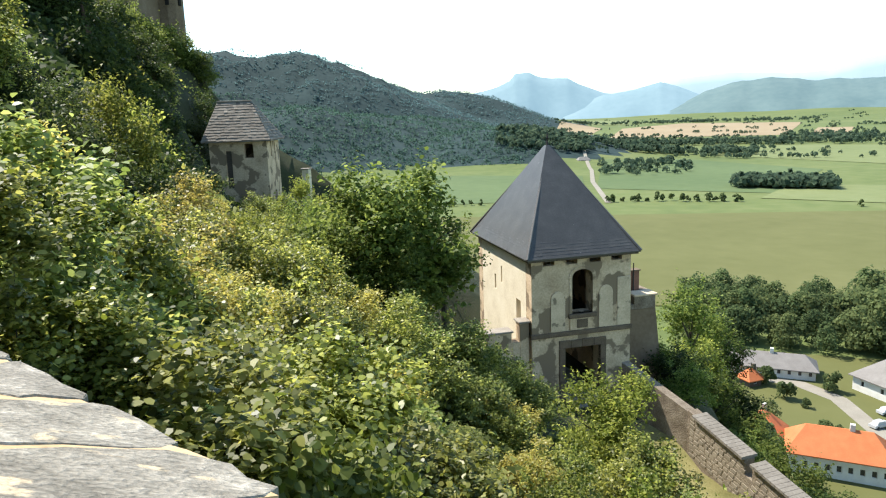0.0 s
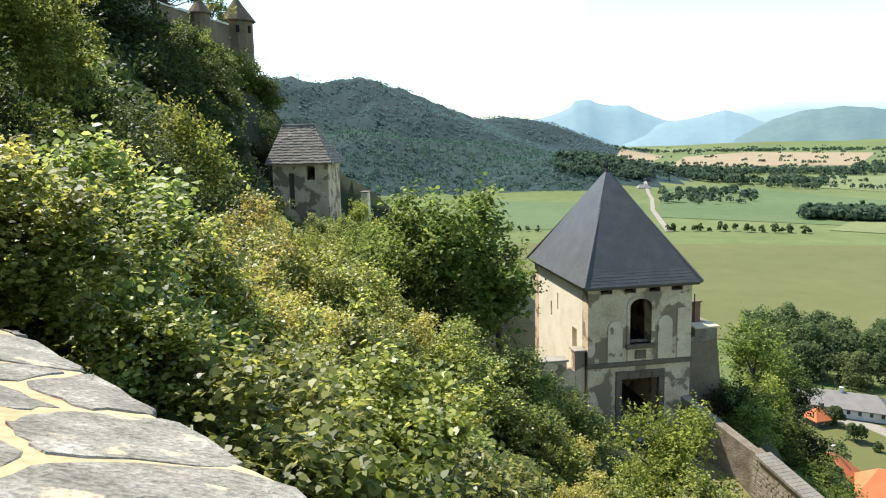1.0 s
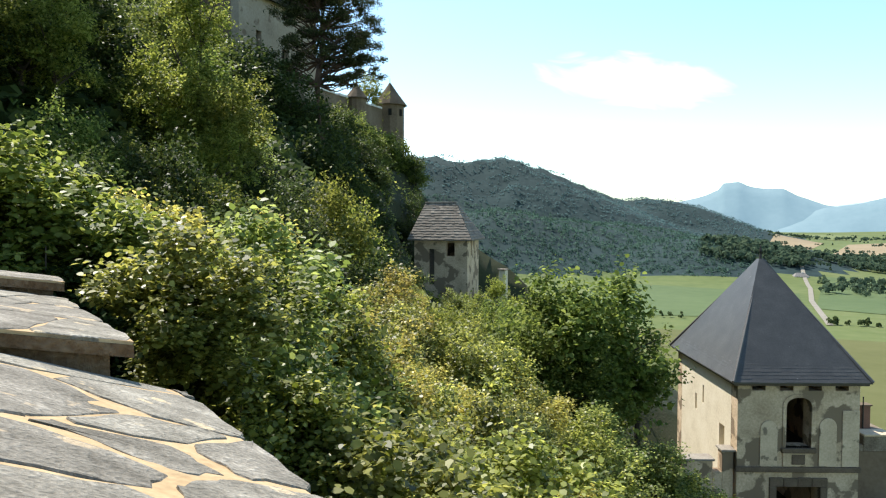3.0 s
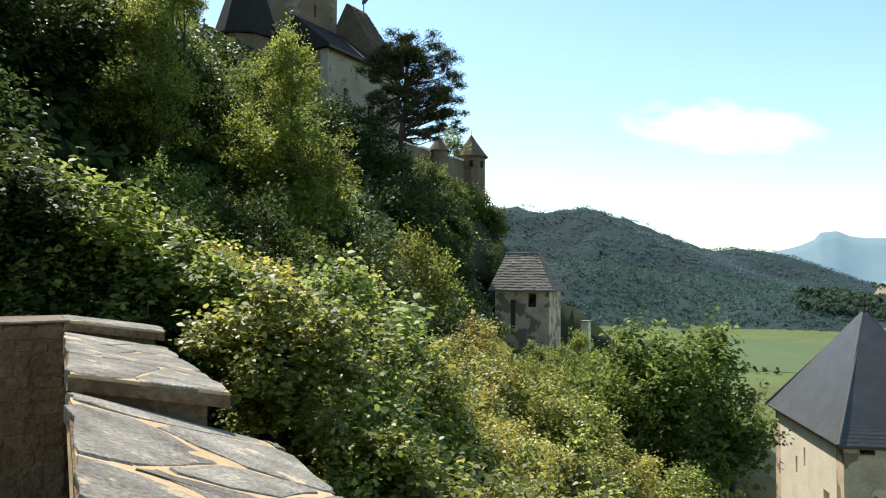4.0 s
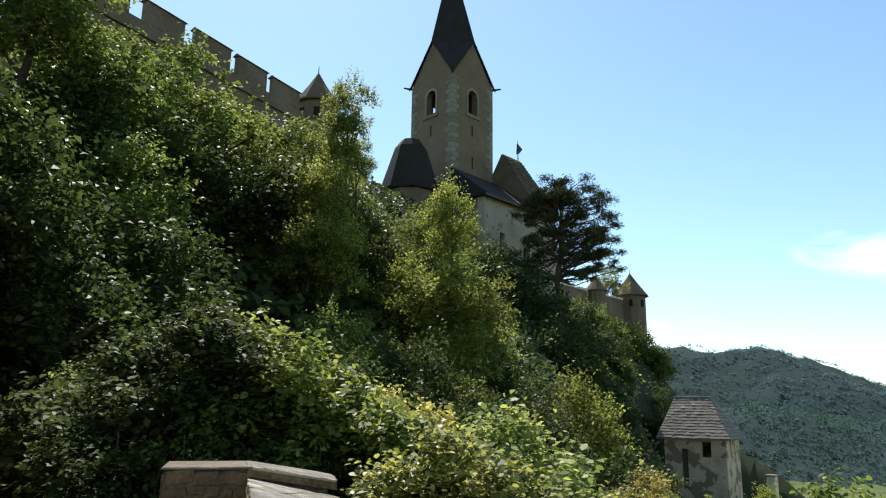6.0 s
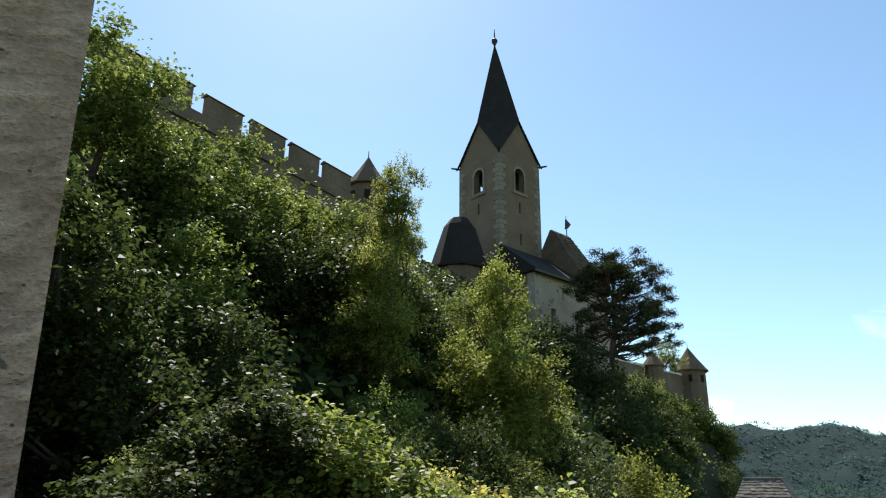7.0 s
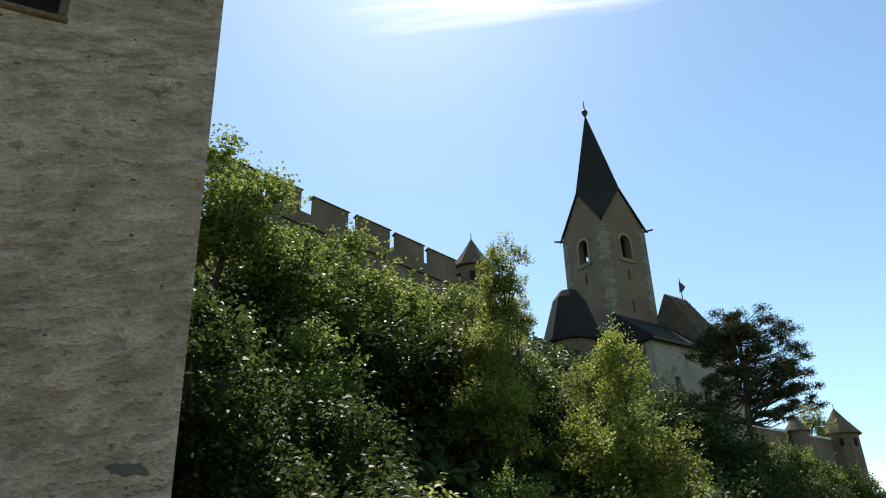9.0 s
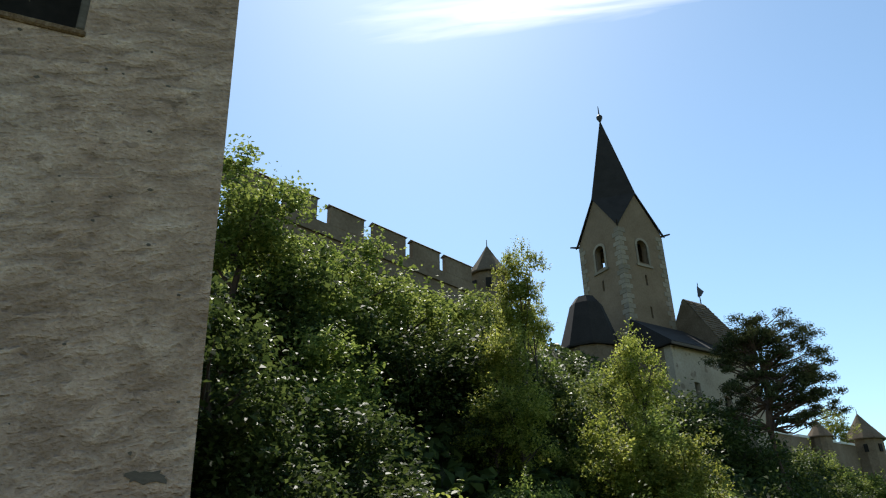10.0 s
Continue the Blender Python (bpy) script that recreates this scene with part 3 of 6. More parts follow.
b = wall_panel(GD - 1.8, GH, 0.7, [])
bmesh.ops.transform(b, matrix=frame_at((GW, 0.9, 0), 90), verts=b.verts)
part("side_wall", b, M_PLASTER, gate)
b = wall_panel(GW, GH, 0.9, [(2.0, 0.0, 4.3, 3.2)])
bmesh.ops.transform(b, matrix=frame_at((GW, GD, 0), 180), verts=b.verts)
part("back_wall", b, M_PLASTER, gate)
part("upper_floor", box((0.7, 0.9, 4.1), (GW - 0.7, GD - 0.9, 4.35)), M_WOOD, gate)
# string course, door surround, window surround
part("string_course", box((-0.1, -0.14, 4.0), (GW + 0.1, -0.003, 4.28), None, 0.03), M_FRAME, gate, "dark weathered stone ledge")
for x0, x1, z0, z1 in ((1.72, 2.1, 0.0, 1.1), (1.72, 2.1, 1.105, 2.1), (1.72, 2.1, 2.105, 3.2), (4.4, 4.78, 0.0, 1.2), (4.4, 4.78, 1.205, 2.3), (4.4, 4.78, 2.305, 3.2), (1.72, 2.45, 3.204, 3.7), (2.455, 3.2, 3.204, 3.68), (3.205, 3.95, 3.204, 3.7), (3.955, 4.78, 3.204, 3.69)):
    part("door_surround", box((x0, -0.09, z0), (x1, 0.3, z1), None, 0.03), M_FRAME, gate, "brown stone gate surround")
for x0, x1 in ((2.36, 2.56), (3.88, 4.08)):
    part("window_jamb", box((x0, -0.05, 5.302), (x1, 0.25, 7.55), None, 0.02), M_PLASTER, gate)
part("window_sill", box((2.3, -0.18, 5.04), (4.12, 0.3, 5.3), None, 0.03), M_FRAME, gate)
part("window_apron", box((2.4, -0.07, 4.3), (4.04, -0.003, 5.02), None, 0.02), M_PLASTER, gate)
# shallow blind arches with pale plaster beside the window
for x0, x1, top in ((1.2, 2.1, 6.75), (4.3, 5.2, 6.9)):
    k = (x1 - x0) / 2
    rim = [(x0, 4.32), (x1, 4.32)] + [(x0 + k + k * math.cos(math.pi * q / 8), top - k + k * math.sin(math.pi * q / 8)) for q in range(9)]
    part("blind_arch", solid([[(x, -0.05, z) for x, z in rim], [(x, -0.003, z) for x, z in rim]]), M_PALEPLASTER, gate, "smoother pale plaster panel")
part("corner_pilaster", box((5.5, -0.05, 4.3), (GW - 0.003, -0.003, 7.3), None, 0.02), M_PALEPLASTER, gate, "whitewashed corner strip")
part("crest_panel", box((2.85, -0.12, 4.42), (3.55, -0.072, 4.95), None, 0.02), M_FRAME, gate, "weathered relief panel over the gate")
# blank niche and slit surrounds on the sunny side
part("passage_floor", box((2.1, -1.5, -0.02), (4.4, GD + 1.5, 0.03)), M_ROAD, gate)



def courses(parent, name, material, a, b, c, d, n, lift=0.035, jag=0.0, seed=1, single=150):
    """Courses of slates or shingles over a roof slope: a, b the eave from left to right, c, d the top from right to left. The
    lowest ones are pieces of their own, the rest is joined."""
    a, b, c, d = (Vector(p) for p in (a, b, c, d))
    nrm = (b - a).cross(d - a).normalized()
    r = random.Random(seed)
    rest, count = bmesh.new(), 0
    for k in range(n):
        f0, f1 = k / n, min((k + 1.25) / n, 1.0)
        l0, r0, l1, r1 = a.lerp(d, f0), b.lerp(c, f0), a.lerp(d, f1), b.lerp(c, f1)
        m = max(1, int((r0 - l0).length / 0.34))
        cut = sorted({0.0, 1.0, *((i + r.uniform(-0.15, 0.15) + (0.5 if k % 2 else 0)) / m for i in range(1, m))})
        cut = [q for q in cut if 0 <= q <= 1]
        for q0, q1 in zip(cut, cut[1:]):
            up = lift * r.uniform(0.7, 1.35)
            dn = (l0 - l1).normalized() * r.uniform(-jag, jag)
            p = [l0.lerp(r0, q0) + nrm * up + dn, l0.lerp(r0, q1) + nrm * up + dn, l1.lerp(r1, q1) + nrm * 0.006, l1.lerp(r1, q0) + nrm * 0.006]
            bm = bmesh.new() if count < single else rest
            v = [bm.verts.new(x) for x in p]
            u = [bm.verts.new(x - nrm * up) for x in p[:2]]
            bm.faces.new(v)
            bm.faces.new((u[0], u[1], v[1], v[0]))
            if count < single:
                part(name, bm, material, parent)
            count += 1
    joined = part(name + "_field", rest, material, parent)
    joined["kind"] = "stuff"


RO, RZ, RH = 0.42, 8.8, 6.25
part("eave_board", box((-RO + 0.1, -RO + 0.1, RZ - 0.12), (GW + RO - 0.1, GD + RO - 0.1, RZ + 0.02)), M_WOOD, gate)
gate_roof = part("roof", solid([rect(-RO, -RO, GW + RO, GD + RO, RZ), rect(-RO, -RO, GW + RO, GD + RO, RZ + 0.06), [(GW / 2 - 0.15, GD / 2 - 0.15, RZ + RH), (GW / 2 + 0.15, GD / 2 - 0.15, RZ + RH), (GW / 2 + 0.15, GD / 2 + 0.15, RZ + RH), (GW / 2 - 0.15, GD / 2 + 0.15, RZ + RH)]]), M_SLATE, gate, "steep dark slate pyramid")
part("finial", solid([ring(GW / 2, GD / 2, RZ + RH - 0.1, 0.12, 8), ring(GW / 2, GD / 2, RZ + RH + 0.3, 0.05, 8), ring(GW / 2, GD / 2, RZ + RH + 0.45, 0.09, 8), [(GW / 2, GD / 2, RZ + RH + 0.9)]]), M_IRON, gate)
tip = Vector((GW / 2, GD / 2, RZ + RH))
for cx, cy in ((-RO, -RO), (GW + RO, -RO), (GW + RO, GD + RO), (-RO, GD + RO)):
    part("hip", tube([(cx, cy, RZ + 0.08), tuple(tip)], [0.10, 0.07], 6), M_SLATE, gate)

for p in (((-RO, -RO), (GW + RO, -RO)), ((-RO, GD + RO), (-RO, -RO))):
    e0, e1 = (Vector((*q, RZ + 0.06)) for q in p)
    courses(gate, "slate", M_SLATE, e0, e1, e1.lerp(tip, 0.975), e0.lerp(tip, 0.975), 38, 0.016, 0.01, 3)

# bastion on the gate's right, with a low parapet, slabs and a chimney
bastion = thing("bastion", "battered rubble bastion beside the gate tower", "bastion", GATE)
BT = 4.7
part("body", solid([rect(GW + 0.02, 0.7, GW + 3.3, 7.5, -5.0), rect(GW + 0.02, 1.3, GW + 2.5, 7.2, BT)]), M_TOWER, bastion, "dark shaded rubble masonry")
for x0, y0, x1, y1, h in ((GW + 0.02, 1.3, GW + 1.0, 1.75, 0.35), (GW + 1.002, 1.3, GW + 2.5, 1.75, 0.85), (GW + 2.05, 1.752, GW + 2.5, 7.2, 0.85)):
    part("parapet", box((x0, y0, BT), (x1, y1, BT + h), None, 0.03), M_LOWRUBBLE, bastion, "brown brick and rubble")
part("cap_slab", box((GW + 0.95, 1.2, BT + 0.85), (GW + 2.6, 2.35, BT + 0.96), None, 0.02), M_PALEPLASTER, bastion, "pale stone slab")
part("cap_slab", box((GW + 2.0, 2.36, BT + 0.85), (GW + 2.6, 7.25, BT + 0.95), None, 0.02), M_LOWRUBBLE, bastion)
part("cap_slab", box((GW + 0.05, 2.2, BT), (GW + 0.9, 3.9, BT + 0.4), None, 0.03), M_PALEPLASTER, bastion, "pale rubble block")
part("cap_slab", box((GW + 0.1, 4.6, BT), (GW + 0.7, 5.6, BT + 0.9), None, 0.05), M_PALEPLASTER, bastion, "pale rubble block")
part("chimney", box((GW + 1.45, 2.5, BT), (GW + 2.02, 3.0, BT + 2.2), None, 0.03), M_REDBROWN, bastion, "faded red-brown chimney")
part("chimney_cap", box((GW + 1.38, 2.43, BT + 2.2), (GW + 2.1, 3.07, BT + 2.28), None, 0.02), M_FRAME, bastion)
part("pole", tube([(GW + 1.55, 2.42, BT), (GW + 1.55, 2.42, BT + 2.75)], [0.05, 0.04], 6), M_IRON, bastion)


def merlon_wall(name, m, pieces, thick, material, label, roof=None):
    """A wall in steps: pieces of (length, base, top); a roofed piece carries a cap that overhangs."""
    w = thing(name, label, "wall", m, kind="structure")
    x = 0.0
    for ln, z0, z1, cap in pieces:
        part("wall_section", box((x, 0, z0), (x + ln, thick, z1), None, 0.03), material, w)
        if cap:
            part("coping", box((x - 0.08, -0.12, z1), (x + ln + 0.08, thick + 0.12, z1 + 0.12), None, 0.02), roof or M_SHINGLE, w)
        x += ln + 0.002
    return w


# curtain wall left of the gate, in line with its front
merlon_wall("wall_west", GATE @ frame_at((-6.9, 0.2, 0), 0), [(1.0, -6, 3.9, True), (0.7, -6, 3.3, False), (1.4, -6, 4.2, True), (1.0, -6, 3.6, False), (1.6, -6, 4.5, True), (0.5, -6, 3.9, False), (0.6, -6, 5.0, True)], 0.7, M_PLASTER, "low plastered wall with small capped merlons")
# stairside parapet and roofed merlon wall that falls away from the gate
def slope_wall(name, p0, p1, top0, top1, low0, low1, thick, material, label, cap=None):
    """A wall between two places whose top falls evenly."""
    p0, p1 = Vector(p0), Vector(p1)
    d = (p1 - p0).normalized()
    s = Vector((-d.y, d.x)) * thick / 2
    bm = solid([[(p0.x - s.x, p0.y - s.y, low0), (p1.x - s.x, p1.y - s.y, low1), (p1.x + s.x, p1.y + s.y, low1), (p0.x + s.x, p0.y + s.y, low0)],
                [(p0.x - s.x, p0.y - s.y, top0), (p1.x - s.x, p1.y - s.y, top1), (p1.x + s.x, p1.y + s.y, top1), (p0.x + s.x, p0.y + s.y, top0)]])
    return bm


lower = thing("wall_east", "rubble wall stepping down from the gate with shingled merlons", "wall", kind="structure")
q0, q1, q2 = polar(-12.95, 41.0), polar(-18.3, 37.6), polar(-29.5, 31.0)
part("stair_wall", slope_wall("w", q0.xy, q1.xy, -14.75, -16.05, -22, -22, 0.55, M_LOWRUBBLE, ""), M_LOWRUBBLE, lower, "plain sloping parapet")
dirv = (q2 - q1).xy.normalized()
tot = (q2 - q1).xy.length
s0 = 0.0
for ln, up, roofed in ((0.5, 0.1, False), (3.6, 0.0, True), (0.5, -0.75, False), (3.6, 0.0, True), (0.6, -0.75, False), (3.0, 0.0, True)):
    a, c = q1.xy + dirv * s0, q1.xy + dirv * (s0 + ln)
    za, zc = -16.05 - 0.19 * s0 + up, -16.05 - 0.19 * (s0 + ln) + up
    part("merlon", slope_wall("w", a, c, za, zc, za - 5.5, zc - 5.5, 0.6, M_LOWRUBBLE, ""), M_LOWRUBBLE, lower)
    if roofed:
        k = 14
        for i in range(k):
            f0, f1 = i / k, (i + 0.93) / k
            part("shingle", slope_wall("w", a + (c - a) * f0, a + (c - a) * f1, za + (zc - za) * f0 + 0.16, za + (zc - za) * f1 + 0.16, za + (zc - za) * f0 + 0.02, za + (zc - za) * f1 + 0.02, 0.95, M_SHINGLE, ""), M_SHINGLE, lower)
    s0 += ln + 0.002

# ---- second gate tower, further along the slope ----
FT = frame_at((-24.1, 67.9, -8.2), 2.0)
ft = thing("gate_tower", "small plastered gate tower with weathered shingle hip roof", "gatehouse", FT)
FW, FD, FH = 5.5, 5.2, 6.1
part("front_wall", wall_panel(FW, FH, 0.7, [(1.5, 1.6, 2.1, 5.2), (3.3, 4.5, 4.2, 5.85)]), M_PLASTER, ft, "patchy grey plaster")
b = wall_panel(FD - 1.4, FH, 0.6, [(0.9, 4.5, 1.3, 6.1), (2.4, 4.7, 2.8, 6.0)])
bmesh.ops.transform(b, matrix=frame_at((FW, 0.7, 0), 90), verts=b.verts)
part("side_wall", b, M_PLASTER, ft)
b = wall_panel(FD - 1.4, FH, 0.6, [])
bmesh.ops.transform(b, matrix=frame_at((0, FD - 0.7, 0), -90), verts=b.verts)
part("side_wall", b, M_PLASTER, ft)
b = wall_panel(FW, FH, 0.7, [])
bmesh.ops.transform(b, matrix=frame_at((FW, FD, 0), 180), verts=b.verts)
part("back_wall", b, M_PLASTER, ft)
part("door", box((1.5, 0.35, 1.6), (2.1, 0.45, 5.2)), M_WOOD, ft, "tall brown boarded recess")
part("base", box((-0.02, 0.02, -5), (FW + 0.02, FD, -0.002)), M_PLASTER, ft)
FO = 0.55
ft_roof = part("roof", solid([rect(-FO, -FO, FW + FO, FD + FO, FH - 0.05), rect(-FO, -FO, FW + FO, FD + FO, FH + 0.06), rect(0.45, FD / 2 - 0.1, FW - 1.75, FD / 2 + 0.1, FH + 3.75)]), M_SHINGLE, ft, "grey weathered wooden shingles")
courses(ft, "shingle", M_SHINGLE, (-FO, -FO, FH + 0.06), (FW + FO, -FO, FH + 0.06), (FW - 1.75, FD / 2 - 0.1, FH + 3.75), (0.45, FD / 2 - 0.1, FH + 3.75), 14, 0.06, 0.05, 5)
courses(ft, "shingle", M_SHINGLE, (FW + FO, -FO, FH + 0.06), (FW + FO, FD + FO, FH + 0.06), (FW - 1.75, FD / 2 + 0.1, FH + 3.75), (FW - 1.75, FD / 2 - 0.1, FH + 3.75), 14, 0.06, 0.05, 6)
part("ridge_cap", box((0.4, FD / 2 - 0.2, FH + 3.7), (FW - 1.7, FD / 2 + 0.2, FH + 3.88), None, 0.03), M_SHINGLE, ft)
merlon_wall("wall_middle", frame_at((-16.9, 68.5, -8.6), -12), [(1.5, -3, 0.6, False), (0.7, -3, 3.6, True), (2.0, -3, 0.4, False)], 0.6, M_YPLASTER, "low wall in sun-lightened plaster beside the small gate tower")

# ---- church with spire on the castle rock ----
CH = frame_at(polar(35.82, 65.0, 0), 81.0)
church = thing("church", "grey rendered church tower with steep dark spire", "church", CH)
S, CZ0, CZ1 = 5.9, 15.5, 33.0
QA = [(0, 0), (S, 0), (S, S), (0, S)]


def church_wall(angle, origin, holes, width):
    b = wall_panel(width, CZ1 - CZ0, 0.7, holes)
    bmesh.ops.transform(b, matrix=frame_at((*origin, CZ0), angle), verts=b.verts)
    return b


belf = [(2.25, 13.8, 3.55, 16.3), (2.75, 11.4, 3.0, 12.5), (2.8, 8.0, 3.05, 9.2)]
part("tower_wall", church_wall(0, (0, 0), belf, S), M_TOWER, church)
part("tower_wall", church_wall(-90, (0, S), [(2.25, 13.8, 3.55, 16.3), (2.75, 11.4, 3.0, 12.5)], S - 0.702), M_TOWER, church)
part("tower_wall", church_wall(90, (S, 0.702), belf, S - 0.702), M_TOWER, church)
part("tower_wall", church_wall(180, (S - 0.702, S), [(1.5, 13.8, 2.8, 16.3)], S - 1.404), M_TOWER, church)
part("tower_floor", box((0.7, 0.7, CZ1 - 6), (S - 0.7, S - 0.7, CZ1 - 5.8)), M_DARK, church)
part("tower_floor", box((0.7, 0.7, CZ1 - 0.3), (S - 0.7, S - 0.7, CZ1 - 0.1)), M_DARK, church)
# four gables and the spire between them
GT = CZ1 + 4.1
bm = bmesh.new()
c = [bm.verts.new((x, y, CZ1)) for x, y in QA]
mids = [bm.verts.new(((QA[i][0] + QA[(i + 1) % 4][0]) / 2, (QA[i][1] + QA[(i + 1) % 4][1]) / 2, GT)) for i in range(4)]
for i in range(4):
    bm.faces.new((c[i], c[(i + 1) % 4], mids[i]))
part("gable", bm, M_TOWER, church)
apex = (S / 2 - 0.05, S / 2 + 0.3, 48.7)
O = 0.28
def out(x, y, z, k=1.0):
    return (S / 2 + (x - S / 2) * (1 + O / (S / 2) * k), S / 2 + (y - S / 2) * (1 + O / (S / 2) * k), z)
bm = bmesh.new()
va = bm.verts.new(apex)
vc = [bm.verts.new(out(x, y, CZ1 - 0.25)) for x, y in QA]
vm = [bm.verts.new(out((QA[i][0] + QA[(i + 1) % 4][0]) / 2, (QA[i][1] + QA[(i + 1) % 4][1]) / 2, GT + 0.15, 0.8)) for i in range(4)]
for i in range(4):
    bm.faces.new((vc[i], vm[i], vm[i - 1]))
    bm.faces.new((vm[i - 1], vm[i], va))
bmesh.ops.recalc_face_normals(bm, faces=bm.faces)
bmesh.ops.solidify(bm, geom=bm.faces[:], thickness=0.12)
part("spire", bm, M_DARKROOF, church, "dark steep slate spire")
bx, by = apex[0], apex[1]
part("ball", solid([ring(bx, by, 48.4, 0.1, 8), ring(bx, by, 48.85, 0.34, 8), ring(bx, by, 49.15, 0.34, 8), ring(bx, by, 49.45, 0.08, 8), ring(bx, by, 50.6, 0.04, 8)]), M_IRON, church)
for x, y in QA:
    ex, ey = (x - S / 2) * 0.22, (y - S / 2) * 0.22
    part("waterspout", tube([(x, y, CZ1 - 0.1), (x + ex, y + ey, CZ1 + 0.05)], [0.12, 0.08], 6), M_DARKROOF, church)
# quoins up the corners, surrounds of the belfry windows
def quoin_mesh(w, d, h):
    bm = box((-w / 2, -d / 2, 0), (w / 2, d / 2, h), None, 0.03)
    me = bpy.data.meshes.new("quoin")
    bm.to_mesh(me)
    bm.free()
    me.materials.append(M_QUOIN)
    return me


QL, QS = quoin_mesh(0.95, 0.62, 0.5), quoin_mesh(0.62, 0.95, 0.5)
for ci, (x, y) in enumerate(QA[:2] + QA[3:]):
    for k in range(30):
        sx, sy = (1 if x == 0 else -1), (1 if y == 0 else -1)
        me, w, d = (QL, 0.95, 0.62) if k % 2 else (QS, 0.62, 0.95)
        share("quoin", me, church, Matrix.Translation((x + sx * (w / 2 - 0.05), y + sy * (d / 2 - 0.05), CZ0 + 2.0 + k * 0.508)))
def arch_piece(x0, x1, z, rise, wide, y0, y1):
    """A rounded arch of stone over an opening from x0 to x1."""
    bm = bmesh.new()
    c, r = (x0 + x1) / 2, (x1 - x0) / 2
    rows = []
    for k in range(11):
        a = math.pi * k / 10
        rows.append([bm.verts.new((c - (r + w) * math.cos(a), y, z + (rise + w) * math.sin(a))) for w, y in ((0, y0), (wide, y0), (wide, y1), (0, y1))])
    for a, b in zip(rows, rows[1:]):
        for q in range(4):
            bm.faces.new((a[q], a[(q + 1) % 4], b[(q + 1) % 4], b[q]))
    bm.faces.new(rows[0])
    bm.faces.new(list(reversed(rows[-1])))
    bmesh.ops.recalc_face_normals(bm, faces=bm.faces)
    return bm


def arch_fill(x0, x1, z, rise, y0, y1):
    """The corners of wall above the arch's line, inside a square opening."""
    bm = bmesh.new()
    c, r = (x0 + x1) / 2, (x1 - x0) / 2
    for sgn in (-1, 1):
        for k in range(5):
            a0, a1 = math.pi / 2 * k / 5, math.pi / 2 * (k + 1) / 5
            p = [(c + sgn * r * math.cos(a0), z + rise * math.sin(a0)), (c + sgn * r * math.cos(a1), z + rise * math.sin(a1)), (c + sgn * r * math.cos(a1), z + rise), (c + sgn * r * math.cos(a0), z + rise)]
            f = [bm.verts.new((x, y0, zz)) for x, zz in p]
            g = [bm.verts.new((x, y1, zz)) for x, zz in p]
            bm.faces.new(f)
            bm.faces.new(list(reversed(g)))
            for q in range(4):
                bm.faces.new((f[q], g[q], g[(q + 1) % 4], f[(q + 1) % 4]))
    bmesh.ops.remove_doubles(bm, verts=bm.verts, dist=0.0005)
    bmesh.ops.recalc_face_normals(bm, faces=bm.faces)
    return bm


for ang, org, x0 in ((0, (0, 0), 2.25), (-90, (0, S), 2.25)):
    pieces = [box((x0 - 0.26, -0.06, 13.6), (x0, 0.2, 15.7)), box((x0 + 1.3, -0.06, 13.6), (x0 + 1.56, 0.2, 15.7)), box((x0 - 0.4, -0.14, 13.35), (x0 + 1.7, 0.2, 13.598)), arch_piece(x0, x0 + 1.3, 15.7, 0.6, 0.26, -0.06, 0.2)]
    for b in pieces:
        bmesh.ops.transform(b, matrix=frame_at((*org, CZ0), ang), verts=b.verts)
        part("window_surround", b, M_QUOIN, church)
    b = arch_fill(x0, x0 + 1.3, 15.7, 0.6, 0.01, 0.6)
    bmesh.ops.transform(b, matrix=frame_at((*org, CZ0), ang), verts=b.verts)
    part("arch_fill", b, M_TOWER, church)


# round head of the gate tower's window
part("window_arch", arch_piece(2.56, 3.88, 7.552, 0.44, 0.2, -0.05, -0.003), M_PLASTER, gate)
part("window_head", arch_fill(2.562, 3.878, 7.552, 0.446, 0.002, 0.6), M_PLASTER, gate)
# nave: long rendered wall facing the slope, steep brown roof
NV = frame_at((-33.51, 45.72, 0), 84.0)
nave = thing("nave", "plain rendered church nave under a brown shingle roof", "church", NV)
NL, ND, NE, NR, NX = 16.2, 7.2, 18.8, 25.5, 12.3
b = wall_panel(NL - 5.0, NE - 6.0, 0.8, [(2.2, 7.4, 2.9, 9.8), (5.8, 6.7, 6.75, 9.0)])
bmesh.ops.transform(b, matrix=Matrix.Translation((5.0, 0, 6.0)), verts=b.verts)
part("nave_wall", b, M_NAVE, nave)
part("end_wall", box((NL - 0.8, 0.802, 6.0), (NL, ND, NE)), M_CASTLE, nave)
part("end_wall", box((5.0, 0.802, 6.0), (5.8, 4.0, NE)), M_CASTLE, nave)
part("buttress", solid([rect(12.9, -1.3, 13.8, -0.003, 5.0), rect(12.9, -0.7, 13.8, -0.003, 12.5), rect(12.9, -0.05, 13.8, -0.003, 13.8)]), M_NAVE, nave)
for x0, z0, x1, z1 in ((7.2, 13.4, 7.9, 15.8), (10.8, 12.7, 11.75, 15.0)):
    part("window_sill", box((x0 - 0.15, -0.1, z0 - 0.16), (x1 + 0.15, 0.3, z0 - 0.003)), M_FRAME, nave)
    part("window_back", box((x0, 0.5, z0), (x1, 0.56, z1)), M_DARK, nave)
part("nave_roof", solid([rect(NX, -0.5, NL + 0.4, ND + 0.5, NE - 0.1), rect(NX, -0.5, NL + 0.4, ND + 0.5, NE + 0.1), rect(NX, ND / 2 - 0.1, NL - 1.0, ND / 2 + 0.1, NR)]), M_BROWNROOF, nave, "brown weathered shingle roof")
